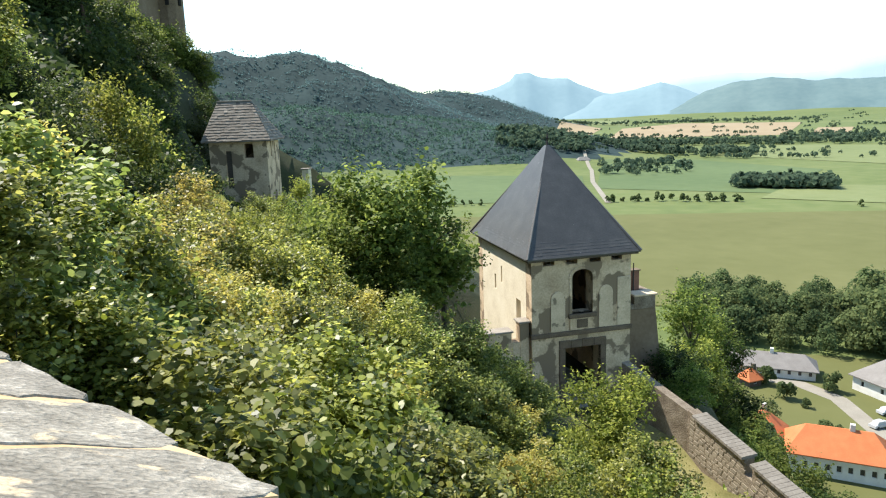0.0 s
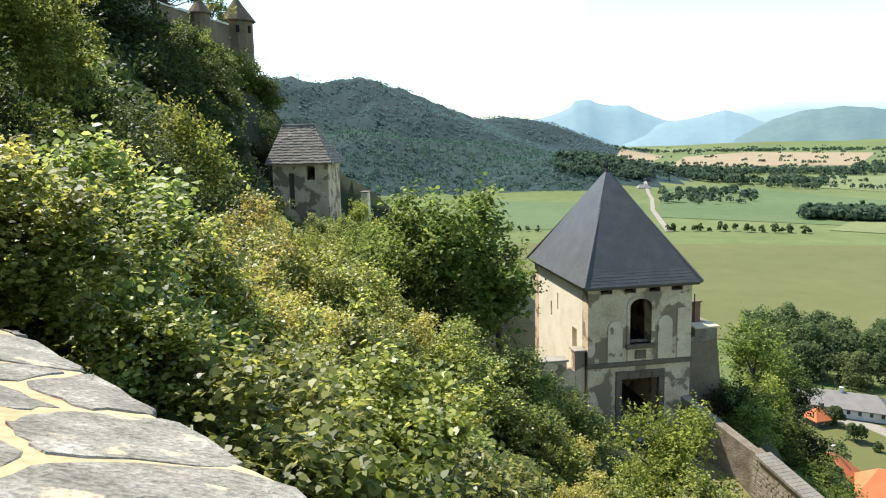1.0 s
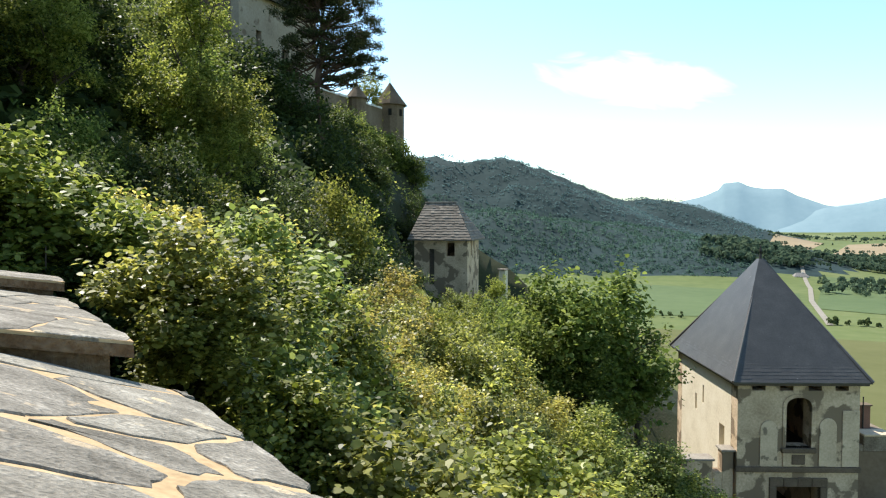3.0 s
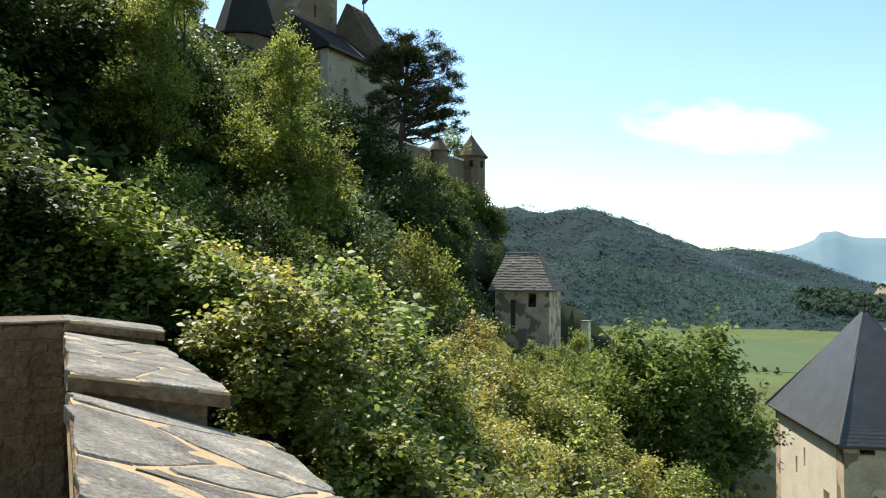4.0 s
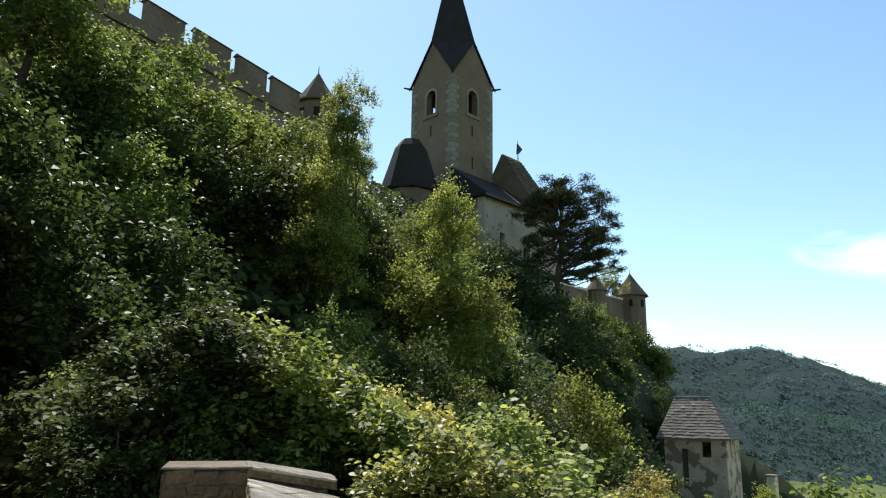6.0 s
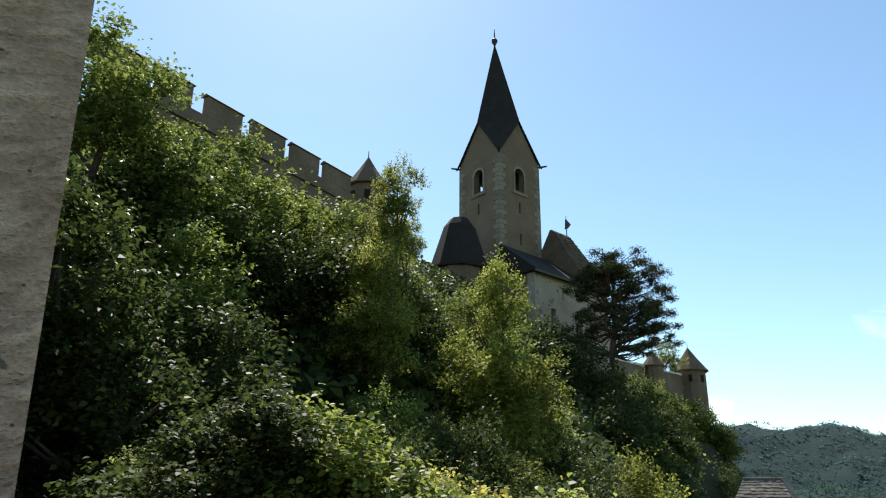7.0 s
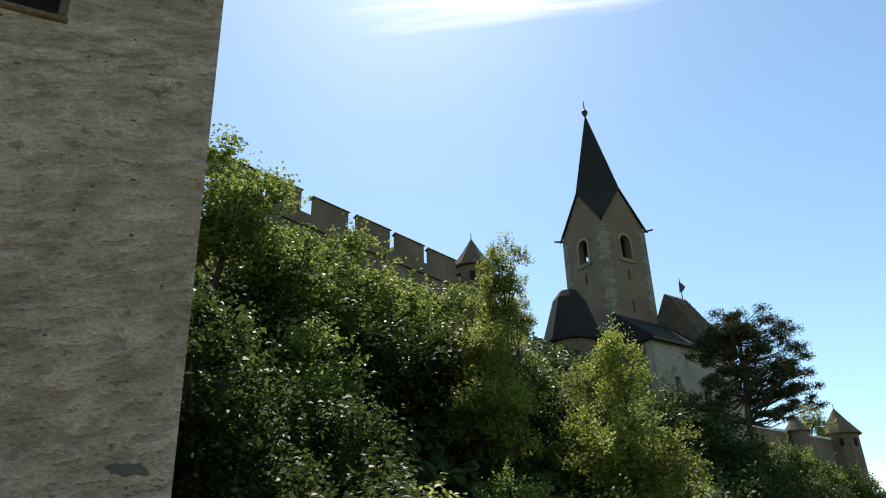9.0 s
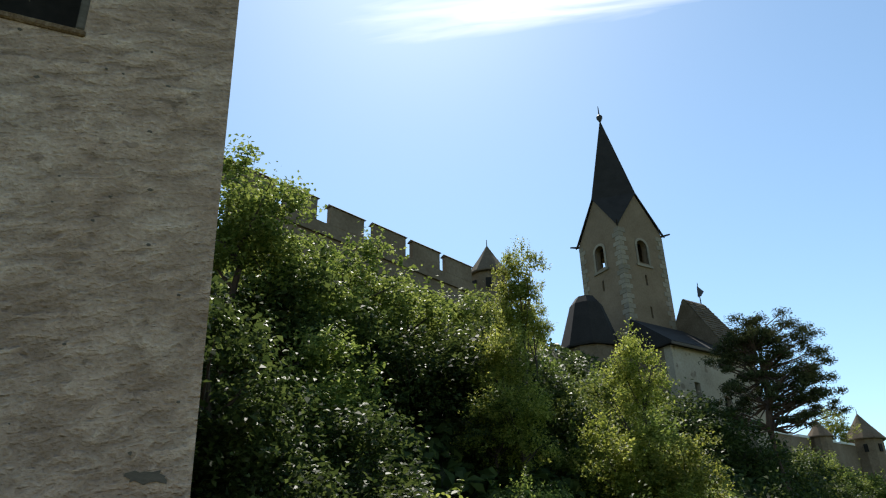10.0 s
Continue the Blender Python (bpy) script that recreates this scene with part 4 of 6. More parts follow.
courses(nave, "shingle", M_BROWNROOF, (NX, -0.5, NE + 0.1), (NL + 0.4, -0.5, NE + 0.1), (NL - 1.0, ND / 2 - 0.1, NR), (NX, ND / 2 - 0.1, NR), 20, 0.09, 0.06, 12, 60)
part("roof_edge", box((4.5, -0.62, NE - 0.25), (NL + 0.5, -0.503, NE)), M_WOOD, nave)
# lower roof that leans against the tower
part("aisle_roof", solid([rect(4.6, -0.5, NX - 0.003, 4.4, NE - 0.1), rect(4.6, -0.5, NX - 0.003, 4.4, NE + 0.1), rect(5.4, 4.2, NX - 0.003, 4.4, 22.4)]), M_DARKROOF, nave, "dark shingled lean-to roof")
VX, VY = NL - 1.2, ND / 2
part("weather_vane", tube([(VX, VY, NR - 0.1), (VX, VY, NR + 2.3)], [0.06, 0.03], 6), M_IRON, nave)
part("vane_flag", solid([[(VX - 0.25, VY - 0.05, NR + 0.7), (VX + 0.2, VY - 0.05, NR + 0.9), (VX + 0.75, VY - 0.05, NR + 1.5), (VX - 0.1, VY - 0.05, NR + 1.9)], [(VX - 0.25, VY + 0.05, NR + 0.7), (VX + 0.2, VY + 0.05, NR + 0.9), (VX + 0.75, VY + 0.05, NR + 1.5), (VX - 0.1, VY + 0.05, NR + 1.9)]]), M_IRON, nave)
apse = thing("stair_turret", "low round stair turret with dark slate roof", "turret", Matrix.Translation(polar(39.3, 63.0, 0)))
part("turret_wall", solid([ring(0, 0, 8, 2.4, 10), ring(0, 0, 19.6, 2.4, 10)]), M_CASTLE, apse)
part("turret_roof", solid([ring(0, 0, 19.5, 2.8, 8), ring(0, 0, 19.7, 2.8, 8), ring(0, 0, 23.9, 1.5, 8), ring(0, 0, 24.7, 0.9, 8)]), M_DARKROOF, apse)


def turret(bearing, dist, r, low, eave, top, label, n=12, windows=True):
    t = thing("corner_turret", label, "turret", frame_at(polar(bearing, dist, 0), bearing))
    part("turret_wall", solid([ring(0, 0, low, r * 1.12, n), ring(0, 0, low + (eave - low) * 0.3, r, n), ring(0, 0, eave, r, n)]), M_CASTLE, t)
    if windows:
        for k in range(3):
            a = radians(-90 + (k - 1) * 50)
            # a dark plate on solid wall paints the shade of an opening
            part("window", box((-0.22, -0.06, eave - 1.6), (0.22, 0.06, eave - 0.7), frame_at((math.cos(a) * r, math.sin(a) * r, 0), math.degrees(a) + 90)), M_DARK, t, "dark plate standing for an open window")
    part("turret_roof", solid([ring(0, 0, eave - 0.1, r * 1.22, n), ring(0, 0, eave + 0.02, r * 1.22, n), ring(0, 0, eave + (top - eave) * 0.55, r * 0.52, n), [(0, 0, top)]]), M_BROWNROOF, t, "pointed shingle roof")
    part("finial", tube([(0, 0, top - 0.15), (0, 0, top + 0.5)], [0.05, 0.03], 5), M_IRON, t)
    return t


turret(21.45, 100.0, 1.94, 4.0, 15.75, 19.0, "small round corner turret with pointed shingle roof")
turret(24.1, 84.0, 1.1, 11.0, 14.0, 15.8, "tiny watch turret with pointed shingle roof", windows=False)
turret(47.4, 54.0, 1.5, 10.0, 23.7, 26.6, "round wall tower with pointed dark roof")

# rampart between nave and turret, with pale capping slabs
ramp = thing("rampart", "low castle rampart with pale capping slabs", "wall", kind="structure")
ra, rb = polar(27.5, 74.0), polar(22.2, 99.0)
part("rampart_wall", slope_wall("w", ra.xy, rb.xy, 13.2, 15.0, 0, 0, 0.9, M_CASTLE, ""), M_CASTLE, ramp)
for k in range(4):
    a, c = ra.xy.lerp(rb.xy, k / 4 + 0.01), ra.xy.lerp(rb.xy, k / 4 + 0.2)
    part("cap", slope_wall("w", a, c, 13.45 + 0.45 * k, 13.8 + 0.45 * k, 13.2 + 0.45 * k, 13.55 + 0.45 * k, 1.2, M_WHITE, ""), M_WHITE, ramp)

# crenellated curtain wall of the upper castle
curtain = thing("curtain_wall", "crenellated stone curtain wall of the upper castle", "wall", kind="structure")
ca, cb = polar(70.0, 38.6), polar(48.0, 53.0)
cl = (cb - ca).xy.length
cm = frame_at(ca - Vector((0, 0, 0.5)), math.degrees(math.atan2(cb.y - ca.y, cb.x - ca.x)))
b = box((0, 0, 8), (cl, 1.0, 22.9))
bmesh.ops.transform(b, matrix=cm, verts=b.verts)
part("curtain", b, M_CASTLE, curtain)
for x0, x1, rise in ((-1.2, 2.7, 0.1), (3.5, 6.0, 0.15), (7.1, 10.04, 0.0), (10.95, 14.04, 0.05), (14.75, 17.63, 0.0), (18.3, 21.3, -0.05)):
    b = box((x0, 0, 22.9), (x1, 0.42, 24.3 + rise), None, 0.03)
    bmesh.ops.transform(b, matrix=cm, verts=b.verts)
    part("merlon", b, M_CASTLE, curtain)
    b = solid([rect(x0 - 0.1, -0.12, x1 + 0.1, 0.54, 24.3 + rise), rect(x0 - 0.05, 0.16, x1 + 0.05, 0.25, 24.52 + rise)])
    bmesh.ops.transform(b, matrix=cm, verts=b.verts)
    part("merlon_cap", b, M_BROWNROOF, curtain)
b = box((0, -0.18, 21.9), (cl, -0.003, 22.2))
bmesh.ops.transform(b, matrix=cm, verts=b.verts)
part("string_course", b, M_CASTLE, curtain)

# ---- terrace: parapet with slab coping, pillar, side wall, rendered building ----
PAR = frame_at((0, 0, 0), 142.0)  # x runs along the parapet, y towards the terrace
parapet = thing("parapet", "rubble parapet wall capped with schist slabs in lime mortar", "wall", PAR, kind="structure")
W0, W1 = -0.60, 0.0


def coping(x0, x1, zi0, zi1, drop, seed, joints, W0, thick=0.06):
    """A bed of mortar that slopes outward, with flat irregular stones set into it."""
    n = 26
    r = random.Random(seed)
    bm = bmesh.new()
    xs = [x0 + (x1 - x0) * i / n for i in range(n + 1)]
    inner, outer, li, lo = [], [], [], []
    for x in xs:
        t = (x - x0) / (x1 - x0)
        zi = zi0 + (zi1 - zi0) * t
        jo, ji = r.uniform(-0.02, 0.02), r.uniform(-0.01, 0.01)
        inner.append(bm.verts.new((x, W1 + 0.0 + ji, zi - 0.001)))
        outer.append(bm.verts.new((x, W0 + 0.015 + jo, zi - drop * (W1 - W0 - 0.015 - jo) / (W1 - W0) - 0.001)))
        li.append(bm.verts.new((x, W1 + 0.02, zi - thick)))
        lo.append(bm.verts.new((x, W0 + 0.03 + jo, zi - drop - thick * 0.8)))
    for i in range(n):
        bm.faces.new((inner[i], inner[i + 1], outer[i + 1], outer[i]))
        bm.faces.new((outer[i], outer[i + 1], lo[i + 1], lo[i]))
        bm.faces.new((li[i], li[i + 1], inner[i + 1], inner[i]))
        bm.faces.new((lo[i], lo[i + 1], li[i + 1], li[i]))
    for k in (0, n):
        bm.faces.new((inner[k], outer[k], lo[k], li[k]))
    bmesh.ops.recalc_face_normals(bm, faces=bm.faces)
    bed = part("mortar_bed", bm, M_MORTAR, parapet, "yellow lime mortar")

    part("slab_edge", solid([[(x0 - 0.006, W0 + 0.005, zi0 - drop - thick), (x1 + 0.006, W0 + 0.005, zi1 - drop - thick), (x1 + 0.006, W1 + 0.014, zi1 - thick), (x0 - 0.006, W1 + 0.014, zi0 - thick)],
                             [(x0 - 0.006, W0 + 0.005, zi0 - drop - 0.013), (x1 + 0.006, W0 + 0.005, zi1 - drop - 0.013), (x1 + 0.006, W1 + 0.014, zi1 - 0.013), (x0 - 0.006, W1 + 0.014, zi0 - 0.013)]]), M_RUBBLE, parapet, "dark layered slab edge")

    def top(x, y):
        t = (x - x0) / (x1 - x0)
        return zi0 + (zi1 - zi0) * t - drop * (W1 - y) / (W1 - W0)

    for cell in joints:
        cx, cy = sum(p[0] for p in cell) / len(cell), sum(p[1] for p in cell) / len(cell)
        bm = bmesh.new()
        pts = []
        for (ax, ay), (bx, by) in zip(cell, cell[1:] + cell[:1]):
            for f in (0.13, 0.38, 0.62, 0.87):
                x, y = ax + (bx - ax) * f, ay + (by - ay) * f
                if f:
                    x, y = x + r.uniform(-0.015, 0.015), y + r.uniform(-0.015, 0.015)
                pts.append((min(max(x, x0), x1), y))
        m = len(pts)
        lift = r.uniform(0.002, 0.004)
        tilt = (r.uniform(-0.004, 0.004), r.uniform(-0.004, 0.004))
        topv = [bm.verts.new((cx + (x - cx) * 0.985, cy + (y - cy) * 0.985, top(x, y) + lift + tilt[0] * (x - cx) + tilt[1] * (y - cy) + r.uniform(-0.002, 0.002))) for x, y in pts]
        mid = [bm.verts.new((x, y, top(x, y) + lift - 0.004)) for x, y in pts]
        low = [bm.verts.new((x, y, top(x, y) - 0.05)) for x, y in pts]
        hub = bm.verts.new((cx, cy, top(cx, cy) + lift + 0.002))
        for a, c in ((topv, mid), (mid, low)):
            for q in range(m):
                n2 = (q + 1) % m
                bm.faces.new((a[q], c[q], c[n2], a[n2]))
        for q in range(m):
            bm.faces.new((topv[q], topv[(q + 1) % m], hub))
        bmesh.ops.recalc_face_normals(bm, faces=bm.faces)
        part("stone", bm, M_COPING, parapet)


def clipped(poly, nx, ny, c):
    """The part of a polygon on the near side of the line nx x + ny y = c."""
    out = []
    for (ax, ay), (bx, by) in zip(poly, poly[1:] + poly[:1]):
        da, db = nx * ax + ny * ay - c, nx * bx + ny * by - c
        if da <= 0:
            out.append((ax, ay))
        if (da < 0 < db) or (db < 0 < da):
            f = da / (da - db)
            out.append((ax + (bx - ax) * f, ay + (by - ay) * f))
    return out


def stones(x0, x1, W0, seeds, seed, joint=0.02):
    """Interlocking slabs: each takes the share of the top that lies nearest to its seed, less an uneven joint."""
    r = random.Random(seed)
    cells = []
    for sx, sy in seeds:
        poly = [(x0, W0 - 0.012), (x1, W0 - 0.012), (x1, W1 + 0.015), (x0, W1 + 0.015)]
        for ox, oy in seeds:
            if (ox, oy) != (sx, sy) and len(poly) > 2:
                nx, ny = ox - sx, oy - sy
                c = (ox * ox + oy * oy - sx * sx - sy * sy) / 2
                poly = clipped(poly, nx, ny, c - r.uniform(0.25, 1.0) * joint * math.hypot(nx, ny))
        if len(poly) > 2:
            cells.append(poly)
    return cells


def scattered(x0, x1, W0, size, seed):
    """Seeds for slabs of about one size, in two uneven rows."""
    r = random.Random(seed)
    n = max(1, round((x1 - x0) / size))
    return [(x0 + (x1 - x0) * (i + 0.5 + r.uniform(-0.25, 0.25)) / n, W0 * (0.25 + 0.5 * k) + r.uniform(-0.07, 0.07)) for k in (0, 1) for i in range(n)]


SLABS = [(3.06, -0.4), (3.19, -0.69), (2.45, -0.53), (2.28, -0.22), (2.1, -0.4), (1.71, -0.21), (1.85, -0.36), (1.92, -0.57), (1.42, -0.14), (1.54, -0.5), (1.14, -0.4), (1.0, -0.1)]
coping(-2.2, 0.96, -0.52, -0.47, 0.24, 2, stones(-2.2, 0.96, -0.66, scattered(-2.2, 0.96, -0.66, 0.42, 6), 6), -0.66)
coping(0.98, 2.90, -0.41, -0.40, 0.25, 3, stones(0.98, 2.90, -0.70, SLABS, 5, 0.026), -0.70)
coping(2.93, 5.0, -0.335, -0.36, 0.11, 8, stones(2.93, 5.0, -0.54, scattered(2.93, 5.0, -0.54, 0.6, 11), 11, 0.012), -0.54)
coping(5.0, 5.55, -0.285, -0.285, 0.09, 9, stones(5.0, 5.55, -0.56, [(5.28, -0.3)], 3), -0.56)
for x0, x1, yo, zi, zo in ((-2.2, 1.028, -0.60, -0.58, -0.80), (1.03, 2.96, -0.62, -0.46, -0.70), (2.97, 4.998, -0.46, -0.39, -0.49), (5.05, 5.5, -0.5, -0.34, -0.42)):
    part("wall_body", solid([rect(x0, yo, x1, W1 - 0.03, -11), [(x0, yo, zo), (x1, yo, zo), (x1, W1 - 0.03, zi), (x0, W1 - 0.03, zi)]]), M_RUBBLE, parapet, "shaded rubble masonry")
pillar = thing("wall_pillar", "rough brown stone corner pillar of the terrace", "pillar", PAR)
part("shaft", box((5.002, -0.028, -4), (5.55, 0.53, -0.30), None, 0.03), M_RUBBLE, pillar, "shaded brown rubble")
part("cap", box((4.995, -0.02, -0.30), (5.56, 0.535, -0.285), None, 0.006), M_LOWRUBBLE, pillar)
side = thing("terrace_wall", "low brown rubble wall closing the terrace", "wall", PAR, kind="structure")
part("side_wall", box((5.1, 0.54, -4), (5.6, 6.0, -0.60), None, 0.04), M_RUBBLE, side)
part("side_cap", box((5.08, 0.56, -0.60), (5.62, 6.0, -0.58), None, 0.008), M_LOWRUBBLE, side)

# single stones that show in the pillar and the side wall
def stone_mesh(seed):
    r = random.Random(seed)
    k = 8
    ring0 = []
    for i in range(k):
        a = 2 * math.pi * i / k
        f = 0.5 * r.uniform(0.86, 1.04) / max(abs(math.cos(a)), abs(math.sin(a))) ** 0.8
        ring0.append((math.cos(a) * f, 0.5, math.sin(a) * f))
    bm = solid([[(x * 1.05, 0.6, z * 1.05) for x, y, z in ring0], [(x, 0.0, z) for x, y, z in ring0], [(x * 0.86, -0.4, z * 0.86) for x, y, z in ring0]])
    me = bpy.data.meshes.new("stone")
    bm.to_mesh(me)
    bm.free()
    me.materials.append(M_STONE)
    return me


STONES = [stone_mesh(k) for k in range(6)]


def stone_face(parent, x, y0, y1, z0, z1, seed):
    """Courses of rough stones on a face that looks back along the parapet."""
    r = random.Random(seed)
    z = z0
    while z < z1 - 0.05:
        h = min(r.uniform(0.045, 0.10), z1 - z)
        y = y0
        while y < y1 - 0.05:
            w = min(r.uniform(0.07, 0.19), y1 - y)
            share("stone", STONES[r.randint(0, 5)], parent, Matrix.Translation((x, y + w / 2, z + h / 2 + r.uniform(-0.015, 0.015))) @ Matrix.Rotation(radians(-90), 4, "Z") @ Matrix.Rotation(radians(r.uniform(-9, 9)), 4, "Y") @ Matrix.Diagonal((w * r.uniform(0.85, 1.1), 0.016 * r.uniform(0.2, 1.3), h * r.uniform(0.85, 1.15), 1)))
            y += w + 0.004
        z += h + 0.004


# rubble of the lower wall by the gate
WALL_STONES = [me.copy() for me in STONES]
for me in WALL_STONES:
    me.materials[0] = M_QUOIN
wall_r = random.Random(14)
turn_e = math.atan2(dirv.y, dirv.x)
back_e = Vector((-dirv.y, dirv.x)) * -0.3
down = 0.12
while down < 2.3:
    h = wall_r.uniform(0.15, 0.27)
    s0 = 0.15
    while s0 < 11.6:
        w = wall_r.uniform(0.22, 0.48)
        p = q1.xy + dirv * (s0 + w / 2) + back_e
        gap = 4.1 < s0 + w / 2 < 4.75 or 8.2 < s0 + w / 2 < 8.95
        if not (gap and down < 0.95):
            share("stone", WALL_STONES[wall_r.randint(0, 5)], lower, Matrix.Translation((p.x, p.y, -16.05 - 0.19 * (s0 + w / 2) - down - h / 2)) @ Matrix.Rotation(turn_e, 4, "Z") @ Matrix.Rotation(radians(10.5), 4, "Y") @ Matrix.Rotation(radians(wall_r.uniform(-7, 7)), 4, "Y") @ Matrix.Diagonal((w * wall_r.uniform(0.85, 1.08), 0.05 * wall_r.uniform(0.2, 1.3), h * wall_r.uniform(0.8, 1.1), 1)))
        s0 += w + 0.03
    down += h + 0.03
stone_face(pillar, 5.0, 0.0, 0.52, -1.55, -0.31, 4)
stone_face(side, 5.1, 0.56, 3.4, -1.55, -0.62, 5)
bld = thing("rendered_house", "tall old house with rough grey lime render", "house", frame_at((-6.803 - 9.0 * 0.2588, 2.373 - 9.0 * 0.9659, -1.9), 75.0))
part("front_wall", wall_panel(9.0, 14.0, 0.8, [(6.1, 7.75, 7.29, 9.5)]), M_GREYWALL, bld, "rough grey-brown render with stains")
part("side_wall", box((8.2, 0.802, 0), (9.0, 8.0, 14.0)), M_GREYWALL, bld)
part("back_wall", box((0, 7.2, 0), (8.198, 8.0, 14.0)), M_GREYWALL, bld)
part("end_wall", box((0, 0.802, 0), (0.8, 7.198, 14.0)), M_GREYWALL, bld)
part("house_roof", solid([rect(-0.4, -0.3, 9.2, 8.4, 14.002), rect(-0.4, -0.3, 9.2, 8.4, 14.15), rect(2.0, 3.9, 7.0, 4.3, 17.5)]), M_SHINGLE, bld)
part("window_sill", box((6.0, -0.035, 7.66), (7.40, 0.2, 7.75), None, 0.02), M_RUBBLE, bld, "worn stone sill")
part("window_jamb", box((7.29, -0.02, 7.752), (7.38, 0.3, 9.5), None, 0.02), M_WOOD, bld)
part("window_jamb", box((6.0, -0.02, 7.752), (6.1, 0.3, 9.5), None, 0.02), M_FRAME, bld)
part("window_back", box((6.0, 0.7, 7.7), (7.4, 0.79, 9.6)), M_DARK, bld)
pr = random.Random(4)
outline = [(8.62 + (0.17 + pr.uniform(-0.05, 0.05)) * math.cos(q * 0.35), 3.0 + (0.06 + pr.uniform(-0.025, 0.025)) * math.sin(q * 0.35)) for q in range(18)]
part("plaster_patch", solid([[(x, -0.012, z) for x, z in outline], [(x, 0.05, z) for x, z in outline]]), M_WOOD, bld, "dark patch of fallen render")
# flat dark flecks, slightly proud of the render, paint the shade of pits
pit_r = random.Random(8)
for _ in range(46):
    px, pz, ps = pit_r.uniform(5.2, 8.9), pit_r.uniform(2.2, 9.6), pit_r.uniform(0.006, 0.026)
    pts = [(px + ps * pit_r.uniform(0.6, 1.6) * math.cos(q), pz + ps * pit_r.uniform(0.4, 1.0) * math.sin(q)) for q in (0.2, 1.2, 2.3, 3.4, 4.4, 5.4)]
    part("render_pit", solid([[(x, -0.005, z) for x, z in pts], [(x, 0.02, z) for x, z in pts]]), M_WOOD, bld)
for o in bld.children:
    for v in o.data.vertices:
        v.co.x -= 0.030 * (v.co.z - 1.0)

floor_t = thing("terrace", "worn grass terrace behind the parapet", "ground", PAR, kind="structure")
part("terrace_floor", box((-8, -0.02, -4.0), (5.1, 7.5, -1.34)), M_GRASS, floor_t)


# ---- trees and bushes ----
def leaf_quads(centers, normals, size, rng, aspect=0.62, fold=0.18):
    """One folded leaf at every centre."""
    n = len(centers)
    t = rng.normal(size=(n, 3))
    t -= normals * (t * normals).sum(1)[:, None]
    t /= np.linalg.norm(t, axis=1)[:, None] + 1e-9
    s = np.cross(normals, t)
    k = size * rng.uniform(0.65, 1.3, (n, 1))
    v = np.empty((n, 4, 3))
    v[:, 0] = centers - t * k * 0.5
    v[:, 1] = centers + s * k * 0.5 * aspect + normals * k * fold
    v[:, 2] = centers + t * k * 0.5
    v[:, 3] = centers - s * k * 0.5 * aspect + normals * k * fold
    return v


def leaf_faces(p, t, nrm, size, rng, oval):
    """Leaves at p that point along t and face nrm: pointed ovals with a folded blade near by, folded quads further off."""
    nrm = nrm / (np.linalg.norm(nrm, axis=1)[:, None] + 1e-9)
    t = t - nrm * (t * nrm).sum(1)[:, None]
    t = t / (np.linalg.norm(t, axis=1)[:, None] + 1e-9)
    s = np.cross(nrm, t)
    k = size * rng.uniform(0.6, 1.25, (len(p), 1))
    outline = ((-0.5, 0, 0.0), (-0.22, 0.36, 0.08), (0.2, 0.33, 0.06), (0.58, 0, -0.1), (0.2, -0.33, 0.06), (-0.22, -0.36, 0.08)) if oval else ((-0.5, 0, 0), (0.0, 0.34, 0.14), (0.55, 0, -0.06), (0.0, -0.34, 0.14))
    v = np.empty((len(p), len(outline), 3))
    for q, (along, aside, rise) in enumerate(outline):
        v[:, q] = p + (t * along + s * aside + nrm * rise) * k
    return v


